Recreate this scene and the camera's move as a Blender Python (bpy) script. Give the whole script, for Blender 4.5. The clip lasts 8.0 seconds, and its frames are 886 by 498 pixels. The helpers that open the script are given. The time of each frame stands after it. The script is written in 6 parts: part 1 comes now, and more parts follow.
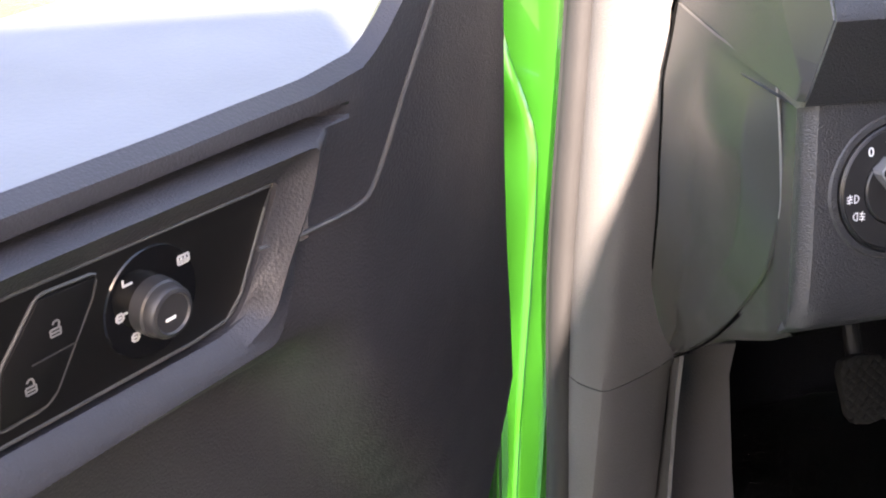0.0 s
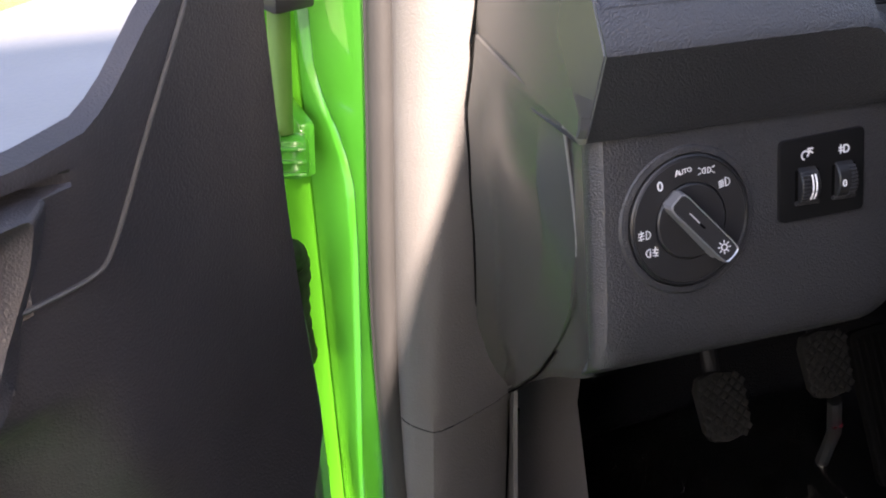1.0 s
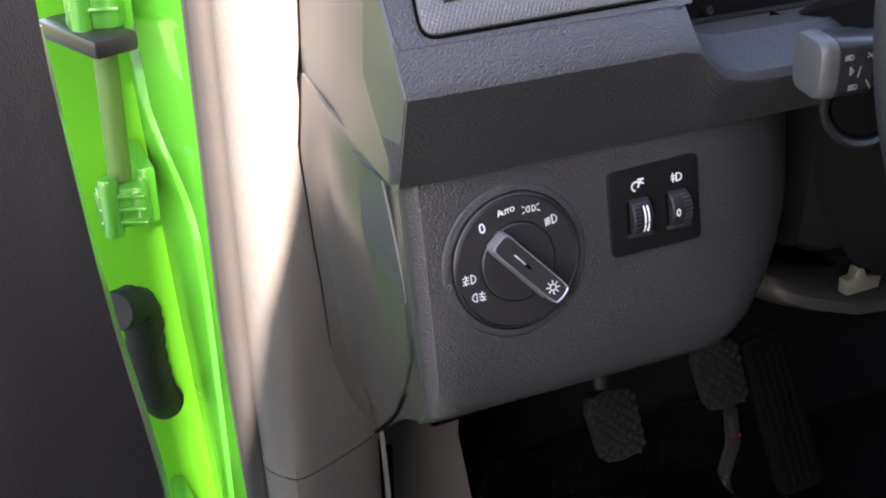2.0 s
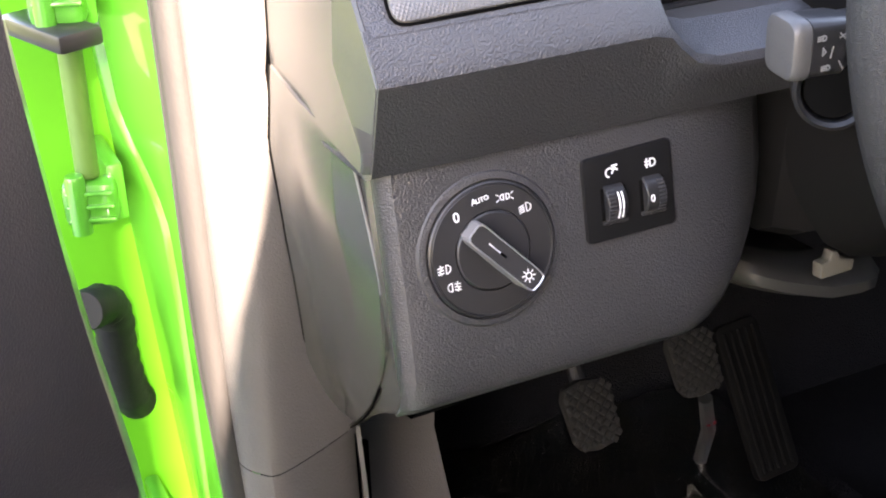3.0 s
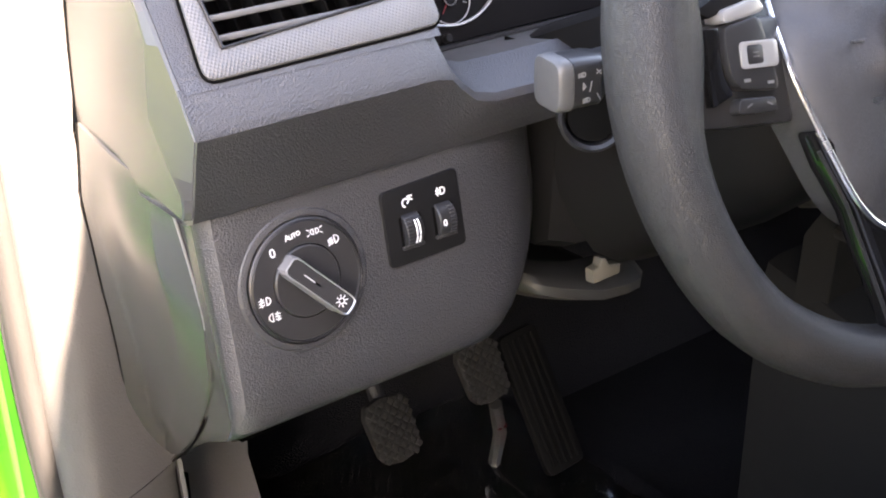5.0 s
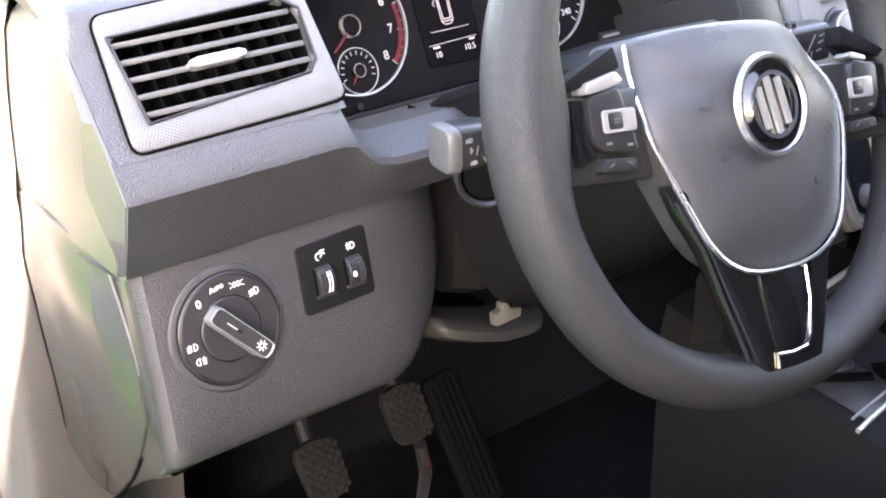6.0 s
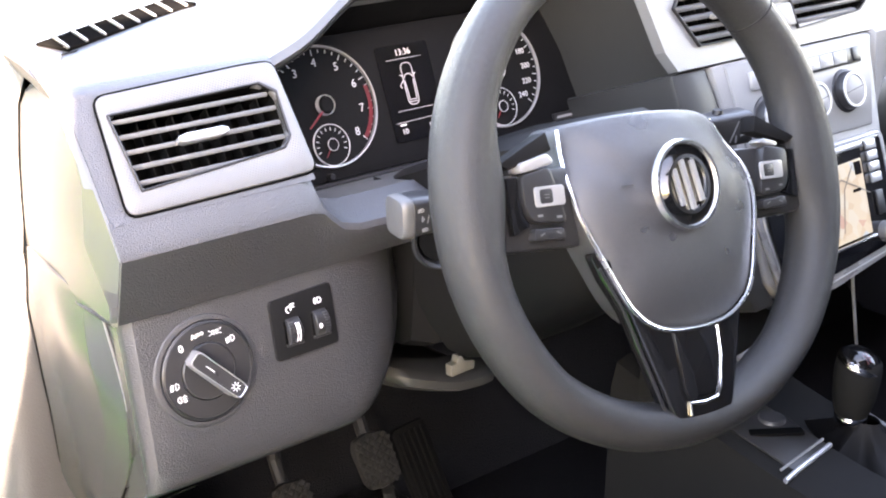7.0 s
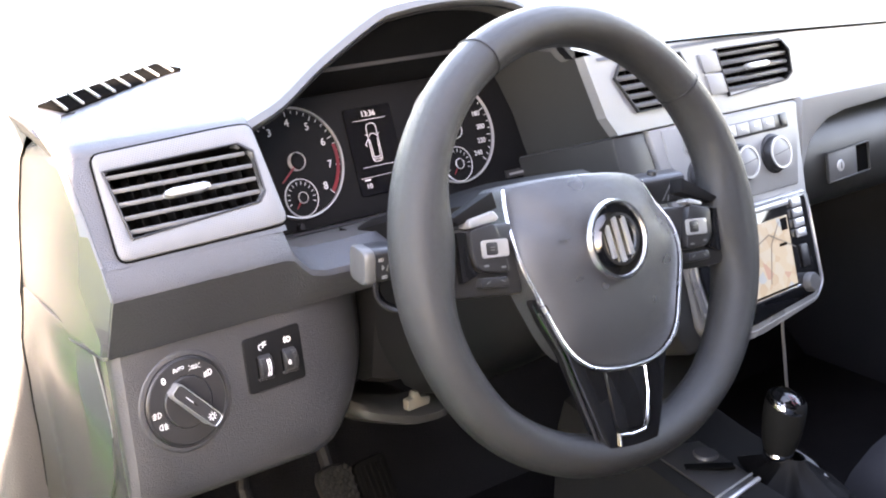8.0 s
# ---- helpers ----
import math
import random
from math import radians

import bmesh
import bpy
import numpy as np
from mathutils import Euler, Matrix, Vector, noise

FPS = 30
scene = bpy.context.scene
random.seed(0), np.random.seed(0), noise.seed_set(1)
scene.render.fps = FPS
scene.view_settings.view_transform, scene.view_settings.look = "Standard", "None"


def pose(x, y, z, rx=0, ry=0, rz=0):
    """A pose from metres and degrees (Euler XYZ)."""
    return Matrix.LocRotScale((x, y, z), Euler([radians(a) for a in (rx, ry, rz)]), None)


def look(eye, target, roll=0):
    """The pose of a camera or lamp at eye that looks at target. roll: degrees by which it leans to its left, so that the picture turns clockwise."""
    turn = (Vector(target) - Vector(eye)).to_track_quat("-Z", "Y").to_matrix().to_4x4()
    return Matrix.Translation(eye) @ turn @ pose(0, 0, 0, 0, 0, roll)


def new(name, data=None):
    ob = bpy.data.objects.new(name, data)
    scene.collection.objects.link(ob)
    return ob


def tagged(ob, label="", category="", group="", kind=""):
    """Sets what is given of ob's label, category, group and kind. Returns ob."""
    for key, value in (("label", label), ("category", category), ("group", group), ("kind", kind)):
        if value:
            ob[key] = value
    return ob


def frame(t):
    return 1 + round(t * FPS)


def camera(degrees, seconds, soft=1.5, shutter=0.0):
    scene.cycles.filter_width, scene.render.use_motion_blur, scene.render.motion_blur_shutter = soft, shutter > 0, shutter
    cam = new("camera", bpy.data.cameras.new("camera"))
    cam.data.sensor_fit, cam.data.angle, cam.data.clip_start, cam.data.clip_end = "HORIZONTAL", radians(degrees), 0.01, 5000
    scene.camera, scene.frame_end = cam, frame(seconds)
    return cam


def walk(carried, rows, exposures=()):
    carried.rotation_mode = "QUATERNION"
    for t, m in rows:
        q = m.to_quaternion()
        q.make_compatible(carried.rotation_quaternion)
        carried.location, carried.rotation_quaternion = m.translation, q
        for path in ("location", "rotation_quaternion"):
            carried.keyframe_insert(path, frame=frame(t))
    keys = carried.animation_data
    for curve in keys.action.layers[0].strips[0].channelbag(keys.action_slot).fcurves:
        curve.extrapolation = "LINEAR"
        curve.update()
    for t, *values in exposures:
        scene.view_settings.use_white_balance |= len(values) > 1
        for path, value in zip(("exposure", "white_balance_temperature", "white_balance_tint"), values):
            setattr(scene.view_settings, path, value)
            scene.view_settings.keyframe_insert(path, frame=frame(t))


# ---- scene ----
cam = camera(37.35, 8.0, soft=2.0)
# seconds, eye x, y, z, yaw, pitch, roll; x to the car's right, y ahead, z up
ROWS = [
    (0.0, -0.4727, -0.5406, 1.2264, -16.96, -26.87, -1.18),
    (0.5, -0.4316, -0.5355, 1.2302, -18.73, -26.80, -0.83),
    (1.0, -0.3892, -0.5314, 1.2353, -20.77, -26.56, -0.17),
    (1.5, -0.3473, -0.5236, 1.2426, -22.61, -26.77, 0.99),
    (2.0, -0.3133, -0.5237, 1.2450, -23.81, -26.67, 1.58),
    (3.5, -0.3152, -0.5136, 1.2381, -27.85, -27.15, 2.13),
    (4.0, -0.3468, -0.5096, 1.2392, -31.62, -27.24, 2.05),
    (4.5, -0.3618, -0.5242, 1.2521, -34.33, -26.90, 1.46),
    (5.0, -0.3626, -0.5595, 1.2699, -36.62, -25.97, 1.46),
    (5.2, -0.3592, -0.5777, 1.2823, -37.42, -25.55, 1.61),
    (6.3, -0.4103, -0.6631, 1.3163, -39.81, -23.09, 1.27),
    (6.5, -0.4197, -0.6828, 1.3285, -39.55, -22.56, 0.62),
    (7.0, -0.4353, -0.7353, 1.3440, -39.15, -20.99, 0.56),
    (7.5, -0.4605, -0.7802, 1.3673, -39.76, -20.04, 0.27),
    (8.0, -0.4913, -0.8168, 1.3835, -40.23, -19.09, -0.58),
]
EXPOSURES = [(0.0, 3.45), (0.5, 3.05), (1.0, 2.9), (2.0, 3.3), (3.5, 4.3), (4.5, 4.25), (5.0, 4.35), (6.5, 5.05), (8.0, 4.75)]
walk(cam, [(t, pose(x, y, z, 90 + pitch, roll, yaw)) for t, x, y, z, yaw, pitch, roll in ROWS], [(t, stops, 7900 if t < 3 else 8900, 25) for t, stops in EXPOSURES])

# ---- light ----
SUN_DIR = Vector((-0.2, -1.0, 0.55)).normalized()
world = bpy.data.worlds.new("sky_world")
scene.world = world
world.use_nodes = True
wn = world.node_tree
sky = wn.nodes.new("ShaderNodeTexSky")
sky.sky_type = "NISHITA"
sky.sun_disc = False
sky.sun_elevation = math.asin(SUN_DIR.z)
sky.sun_rotation = math.atan2(SUN_DIR.x, SUN_DIR.y)
wn.links.new(sky.outputs[0], wn.nodes["Background"].inputs[0])
wn.nodes["Background"].inputs[1].default_value = 0.15
sun = new("sun", bpy.data.lights.new("sun", "SUN"))
sun.data.energy = 5.0
sun.data.angle = radians(0.6)
sun.data.color = (1.0, 0.965, 0.91)
sun.matrix_world = look(SUN_DIR * 10, (0, 0, 0))


# ---- materials ----
def mat(name, color, rough=0.5, metal=0.0, spec=0.5, coat=0.0, bump=0.0, bscale=600.0, vary=0.12, vscale=9.0, kind="noise", emit=0.0, lean=None):
    m = bpy.data.materials.new(name)
    m.use_nodes = True
    nt = m.node_tree
    b = nt.nodes["Principled BSDF"]
    b.inputs["Roughness"].default_value = rough
    b.inputs["Metallic"].default_value = metal
    b.inputs["Specular IOR Level"].default_value = spec
    b.inputs["Coat Weight"].default_value = coat
    b.inputs["Coat Roughness"].default_value = 0.04
    tc = nt.nodes.new("ShaderNodeTexCoord")
    n1 = nt.nodes.new("ShaderNodeTexNoise")
    n1.inputs["Scale"].default_value = vscale
    n1.inputs["Detail"].default_value = 6
    nt.links.new(tc.outputs["Object"], n1.inputs["Vector"])
    ramp = nt.nodes.new("ShaderNodeValToRGB")
    lo = [c * (1 - vary) for c in color]
    hi = [min(1, c * (1 + vary)) for c in color]
    ramp.color_ramp.elements[0].position, ramp.color_ramp.elements[1].position = 0.3, 0.7
    ramp.color_ramp.elements[0].color, ramp.color_ramp.elements[1].color = (*lo, 1), (*hi, 1)
    nt.links.new(n1.outputs["Fac"], ramp.inputs["Fac"])
    nt.links.new(ramp.outputs["Color"], b.inputs["Base Color"])
    rr = nt.nodes.new("ShaderNodeMapRange")
    rr.inputs["To Min"].default_value, rr.inputs["To Max"].default_value = max(0.02, rough * 0.85), min(1, rough * 1.15)
    n2 = nt.nodes.new("ShaderNodeTexNoise")
    n2.inputs["Scale"].default_value = vscale * 4
    nt.links.new(tc.outputs["Object"], n2.inputs["Vector"])
    nt.links.new(n2.outputs["Fac"], rr.inputs["Value"])
    nt.links.new(rr.outputs[0], b.inputs["Roughness"])
    if emit:
        nt.links.new(ramp.outputs["Color"], b.inputs["Emission Color"])
        b.inputs["Emission Strength"].default_value = emit
    if bump:
        bp = nt.nodes.new("ShaderNodeBump")
        bp.inputs["Strength"].default_value = 1.0
        bp.inputs["Distance"].default_value = bump
        if kind == "leather":
            tex = nt.nodes.new("ShaderNodeTexVoronoi")
            tex.feature = "DISTANCE_TO_EDGE"
            tex.inputs["Scale"].default_value = bscale
            warp = nt.nodes.new("ShaderNodeTexNoise")
            warp.inputs["Scale"].default_value = bscale * 0.5
            mix = nt.nodes.new("ShaderNodeMix")
            mix.data_type = "VECTOR"
            mix.inputs["Factor"].default_value = 0.0005
            nt.links.new(tc.outputs["Object"], mix.inputs["A"])
            nt.links.new(warp.outputs["Color"], mix.inputs["B"])
            nt.links.new(tc.outputs["Object"], warp.inputs["Vector"])
            nt.links.new(mix.outputs["Result"], tex.inputs["Vector"])
            cell = nt.nodes.new("ShaderNodeMapRange")
            cell.interpolation_type = "SMOOTHSTEP"
            cell.inputs["From Max"].default_value = 0.28
            nt.links.new(tex.outputs["Distance"], cell.inputs["Value"])
            nt.links.new(cell.outputs[0], bp.inputs["Height"])
        elif kind == "pebble":
            tex = nt.nodes.new("ShaderNodeTexVoronoi")
            tex.feature = "SMOOTH_F1"
            tex.inputs["Smoothness"].default_value = 0.35
            tex.inputs["Scale"].default_value = bscale
            nt.links.new(tc.outputs["Object"], tex.inputs["Vector"])
            fine = nt.nodes.new("ShaderNodeTexNoise")
            fine.inputs["Scale"].default_value = bscale * 2.2
            nt.links.new(tc.outputs["Object"], fine.inputs["Vector"])
            both = nt.nodes.new("ShaderNodeMath")
            both.operation = "MULTIPLY_ADD"
            both.inputs[1].default_value = -1.0
            nt.links.new(tex.outputs["Distance"], both.inputs[0])
            nt.links.new(fine.outputs["Fac"], both.inputs[2])
            nt.links.new(both.outputs[0], bp.inputs["Height"])
        elif kind == "dots":
            tex = nt.nodes.new("ShaderNodeTexVoronoi")
            tex.inputs["Randomness"].default_value = 0.0
            tex.inputs["Scale"].default_value = bscale
            # rows of dots lie in the leaning surface, turned a little
            turn = nt.nodes.new("ShaderNodeMapping")
            turn.inputs["Rotation"].default_value = (radians(lean - 90), 0, 0)
            twist = nt.nodes.new("ShaderNodeMapping")
            twist.inputs["Rotation"].default_value = (0, 0, radians(30))
            nt.links.new(tc.outputs["Object"], turn.inputs["Vector"])
            nt.links.new(turn.outputs[0], twist.inputs["Vector"])
            nt.links.new(twist.outputs[0], tex.inputs["Vector"])
            nt.links.new(tex.outputs["Distance"], bp.inputs["Height"])
        else:
            tex = nt.nodes.new("ShaderNodeTexNoise")
            tex.inputs["Scale"].default_value = bscale
            tex.inputs["Detail"].default_value = 4
            nt.links.new(tc.outputs["Object"], tex.inputs["Vector"])
            nt.links.new(tex.outputs["Fac"], bp.inputs["Height"])
        nt.links.new(bp.outputs[0], b.inputs["Normal"])
    return m


GRAIN = mat("grained_dash_plastic", (0.029, 0.029, 0.0315), 0.36, spec=0.85, bump=0.00034, bscale=820, kind="pebble")
SOFT = mat("soft_grey_plastic", (0.06, 0.06, 0.06), 0.42, bump=0.00015, bscale=900)
PILLAR = mat("pillar_trim_plastic", (0.094, 0.09, 0.088), 0.5, bump=0.0002, bscale=650, kind="pebble")
DOORCARD = mat("door_card_plastic", (0.029, 0.029, 0.034), 0.43, bump=0.0002, bscale=700, kind="pebble", spec=0.55)
FABRIC = mat("dark_fabric", (0.03, 0.03, 0.034), 0.9, bump=0.0006, bscale=900, spec=0.1)
CARPET = mat("black_carpet", (0.011, 0.011, 0.012), 0.95, bump=0.002, bscale=500, spec=0.05)
RUBBER = mat("black_rubber", (0.009, 0.009, 0.01), 0.6, bump=0.0002, bscale=400, spec=0.25)
SEAL = mat("seal_rubber", (0.022, 0.021, 0.021), 0.6, bump=0.0002, bscale=400)
PEDAL = mat("worn_pedal_rubber", (0.014, 0.014, 0.0137), 0.75, bump=0.0003, bscale=500, spec=0.12)
PEDALBLACK = mat("black_pedal_plastic", (0.003, 0.003, 0.003), 0.8, bump=0.0003, bscale=500, spec=0.06)
TRIMLINE = mat("satin_chrome_line", (0.82, 0.82, 0.83), 0.26, metal=1.0, vary=0.03)
SATIN = mat("satin_black_plastic", (0.017, 0.017, 0.018), 0.32, bump=0.00005, bscale=1500, spec=0.35)
DIAL = mat("switch_face_plastic", (0.024, 0.0235, 0.024), 0.3, spec=0.35, bump=0.00004, bscale=1500)
GLOSS = mat("gloss_black", (0.005, 0.005, 0.0055), 0.06)
CHROME = mat("chrome", (0.78, 0.78, 0.79), 0.1, metal=1.0, vary=0.03)
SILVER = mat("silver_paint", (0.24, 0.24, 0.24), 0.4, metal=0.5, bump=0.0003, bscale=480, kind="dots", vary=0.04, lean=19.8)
# same silver, its colour darkened to offset the bright sky reflection
SILVER_SIDE = mat("side_silver_toned_down", (0.12, 0.12, 0.12), 0.4, metal=0.25, bump=0.0005, bscale=520, kind="dots", vary=0.04, lean=36.9)
SILVER_PLAIN = mat("plain_silver_paint", (0.4, 0.4, 0.4), 0.3, metal=0.6, vary=0.04)
LEATHER = mat("wheel_leather", (0.015, 0.0145, 0.0145), 0.4, bump=0.00018, bscale=1100, kind="leather", spec=0.4)
PAD = mat("airbag_cover_plastic", (0.024, 0.024, 0.026), 0.29, spec=0.6, bump=0.0001, bscale=1400, kind="leather")
GREEN = mat("green_car_paint", (0.03, 0.235, 0.02), 0.3, coat=1.0, vary=0.03)
GREENMAT = mat("thin_green_paint", (0.05, 0.3, 0.012), 0.6, spec=0.2, vary=0.1)
# olive: green paint with the recess's shade put into its colour
GREENSHADE = mat("shaded_green", (0.07, 0.16, 0.03), 0.5, vary=0.15)
WHITE = mat("white_print", (0.85, 0.85, 0.85), 0.5, vary=0.02)
REDZONE = mat("dull_red_print", (0.17, 0.014, 0.02), 0.5, vary=0.02)
LCDWHITE = mat("display_white", (0.42, 0.4, 0.42), 0.4, vary=0.02, emit=0.025)
PRINT = mat("dial_print", (0.5, 0.5, 0.5), 0.5, vary=0.02)
LCD = mat("display_black", (0.004, 0.004, 0.005), 0.12)
DARKGAP = mat("dark_gap", (0.004, 0.004, 0.004), 0.9, spec=0.0)
SLAT = mat("vent_slat_plastic", (0.2, 0.2, 0.2), 0.3)
CONCRETE = mat("worn_asphalt", (0.12, 0.13, 0.15), 0.85, bump=0.002, bscale=60, vscale=1.5)
GRASS = mat("grass_ground", (0.12, 0.16, 0.045), 0.9, vary=0.5, vscale=3, bump=0.02, bscale=40)
HEADLINER = mat("grey_headliner", (0.2, 0.195, 0.19), 0.95, bump=0.0005, bscale=800)
STEEL = mat("dull_steel", (0.35, 0.35, 0.34), 0.35, metal=1.0)
PLASTER = mat("pale_wall_plaster", (0.28, 0.28, 0.285), 0.9, bump=0.002, bscale=60)
PLATE = mat("black_switch_plate", (0.007, 0.007, 0.0075), 0.4, spec=0.2, bump=0.00003, bscale=1500)
ENDCAP = mat("smooth_end_plastic", (0.052, 0.052, 0.05), 0.24, bump=0.00008, bscale=1200)
SHROUD = mat("dark_shroud_plastic", (0.0065, 0.0062, 0.0062), 0.5, bump=0.0001, bscale=900, spec=0.08)
KNOB = mat("knob_plastic", (0.028, 0.028, 0.03), 0.4)
GRIP = mat("satin_grey_grip", (0.16, 0.16, 0.165), 0.28)
CONSOLE = mat("black_console_plastic", (0.009, 0.009, 0.009), 0.75, spec=0.08, bump=0.0001, bscale=900)
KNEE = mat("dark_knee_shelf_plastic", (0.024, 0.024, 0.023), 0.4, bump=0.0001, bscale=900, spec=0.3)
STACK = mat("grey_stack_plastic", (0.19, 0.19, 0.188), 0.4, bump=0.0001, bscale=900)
VANE = mat("grey_vent_slat_plastic", (0.1, 0.1, 0.1), 0.36)
CLUSTER = mat("matt_black_gauge_face", (0.006, 0.006, 0.0065), 0.6, spec=0.06, vary=0.05)
BEIGE = mat("pale_plastic", (0.085, 0.078, 0.063), 0.6)


def film_material():
    m = bpy.data.materials.new("clear_plastic_film")
    m.use_nodes = True
    b = m.node_tree.nodes["Principled BSDF"]
    b.inputs["Base Color"].default_value = (0.96, 0.96, 0.96, 1)
    b.inputs["Roughness"].default_value = 0.09
    b.inputs["Transmission Weight"].default_value = 1.0
    b.inputs["IOR"].default_value = 1.5
    return m


def map_material():
    m = bpy.data.materials.new("map_display")
    m.use_nodes = True
    nt = m.node_tree
    b = nt.nodes["Principled BSDF"]
    tc = nt.nodes.new("ShaderNodeTexCoord")
    vor = nt.nodes.new("ShaderNodeTexVoronoi")
    vor.inputs["Scale"].default_value = 95
    nt.links.new(tc.outputs["Object"], vor.inputs["Vector"])
    ramp = nt.nodes.new("ShaderNodeValToRGB")
    ramp.color_ramp.interpolation = "CONSTANT"
    for pos, col in ((0.0, (0.31, 0.27, 0.2, 1)), (0.45, (0.31, 0.29, 0.23, 1)), (0.72, (0.29, 0.24, 0.17, 1)), (0.9, (0.28, 0.19, 0.15, 1)), (0.95, (0.24, 0.27, 0.27, 1))):
        e = ramp.color_ramp.elements[0] if pos == 0 else ramp.color_ramp.elements.new(pos)
        e.position, e.color = pos, col
    while len(ramp.color_ramp.elements) > 5:
        ramp.color_ramp.elements.remove(ramp.color_ramp.elements[-1])
    sep = nt.nodes.new("ShaderNodeSeparateColor")
    nt.links.new(vor.outputs["Color"], sep.inputs[0])
    nt.links.new(sep.outputs[0], ramp.inputs["Fac"])
    nt.links.new(ramp.outputs["Color"], b.inputs["Base Color"])
    nt.links.new(ramp.outputs["Color"], b.inputs["Emission Color"])
    b.inputs["Emission Strength"].default_value = 0.03
    b.inputs["Roughness"].default_value = 0.15
    return m


FILM = film_material()
MAP = map_material()


# ---- building helpers ----
def part(name, bm, material, parent=None, label="", smooth=True, angle=35):
    me = bpy.data.meshes.new(name)
    bm.normal_update()
    for f in bm.faces:
        f.smooth = smooth
    for e in bm.edges:
        if smooth and len(e.link_faces) == 2 and e.calc_face_angle(0) > radians(angle):
            e.smooth = False
    bm.to_mesh(me)
    bm.free()
    me.materials.append(material)
    ob = new(name, me)
    if parent:
        ob.parent = parent
    if label:
        ob["label"] = label
    return ob


def thing(name, label, category, group="", kind=""):
    """An Empty at the base of a thing."""
    return tagged(new(name), label, category, group, kind)


def plane_frame(origin, lean, yaw=0.0):
    """Local x to the right, y up the face, z out of the face towards the cabin. lean: degrees by which the top lies further ahead."""
    a = radians(lean)
    m = Matrix(((1, 0, 0), (0, math.sin(a), -math.cos(a)), (0, math.cos(a), math.sin(a)))).to_4x4()
    return Matrix.Translation(origin) @ Matrix.Rotation(radians(yaw), 4, "Z") @ m


def bevel(bm, width, segs=2, faces=None, min_angle=25):
    edges = [e for e in bm.edges if len(e.link_faces) == 2 and e.calc_face_angle(0) > radians(min_angle)]
    if width and edges:
        bmesh.ops.bevel(bm, geom=edges, offset=width, segments=segs, affect="EDGES", profile=0.5, clamp_overlap=True)


def box(size, m=Matrix(), bev=0.0, segs=2, bm=None):
    """A bevelled box of that size, centred on m."""
    b = bmesh.new()
    bmesh.ops.create_cube(b, size=1)
    bmesh.ops.scale(b, vec=size, verts=b.verts)
    bevel(b, bev, segs)
    bmesh.ops.transform(b, matrix=m, verts=b.verts)
    if bm is None:
        return b
    me = bpy.data.meshes.new("t")
    b.to_mesh(me)
    bm.from_mesh(me)
    b.free()
    bpy.data.meshes.remove(me)
    return bm


def merge(bm, other):
    me = bpy.data.meshes.new("t")
    other.to_mesh(me)
    other.free()
    bm.from_mesh(me)
    bpy.data.meshes.remove(me)
    return bm


def prism(poly, z0, z1, m=Matrix(), bev=0.0, segs=2):
    """An outline in local x, y, from z0 to z1, edges bevelled."""
    b = bmesh.new()
    low = [b.verts.new((x, y, z0)) for x, y in poly]
    top = [b.verts.new((x, y, z1)) for x, y in poly]
    n = len(poly)
    b.faces.new(top)
    b.faces.new(low[::-1])
    for i in range(n):
        b.faces.new((low[i], low[(i + 1) % n], top[(i + 1) % n], top[i]))
    bmesh.ops.recalc_face_normals(b, faces=b.faces)
    bevel(b, bev, segs)
    bmesh.ops.transform(b, matrix=m, verts=b.verts)
    return b


def ring_plate(outer, inner, z0, z1, m=Matrix(), bev=0.0, segs=2):
    """A plate with a hole; both outlines have as many corners."""
    b = bmesh.new()
    n = len(outer)
    o0 = [b.verts.new((x, y, z0)) for x, y in outer]
    o1 = [b.verts.new((x, y, z1)) for x, y in outer]
    i0 = [b.verts.new((x, y, z0)) for x, y in inner]
    i1 = [b.verts.new((x, y, z1)) for x, y in inner]
    for k in range(n):
        j = (k + 1) % n
        b.faces.new((o1[k], o1[j], i1[j], i1[k]))
        b.faces.new((o0[j], o0[k], i0[k], i0[j]))
        b.faces.new((o0[k], o0[j], o1[j], o1[k]))
        b.faces.new((i0[j], i0[k], i1[k], i1[j]))
    bmesh.ops.recalc_face_normals(b, faces=b.faces)
    bevel(b, bev, segs)
    bmesh.ops.transform(b, matrix=m, verts=b.verts)
    return b


def lathe(profile, m=Matrix(), segs=48):
    """profile: (radius, height) pairs turned about local z."""
    b = bmesh.new()
    rows = []
    for r, h in profile:
        if r < 1e-6:
            rows.append([b.verts.new((0, 0, h))])
        else:
            rows.append([b.verts.new((r * math.cos(a), r * math.sin(a), h)) for a in [2 * math.pi * k / segs for k in range(segs)]])
    for p, q in zip(rows, rows[1:]):
        for k in range(segs):
            j = (k + 1) % segs
            if len(p) == 1 and len(q) > 1:
                b.faces.new((p[0], q[j], q[k]))
            elif len(q) == 1 and len(p) > 1:
                b.faces.new((p[k], p[j], q[0]))
            elif len(p) > 1:
                b.faces.new((p[k], p[j], q[j], q[k]))
    bmesh.ops.recalc_face_normals(b, faces=b.faces)
    bmesh.ops.transform(b, matrix=m, verts=b.verts)
    return b


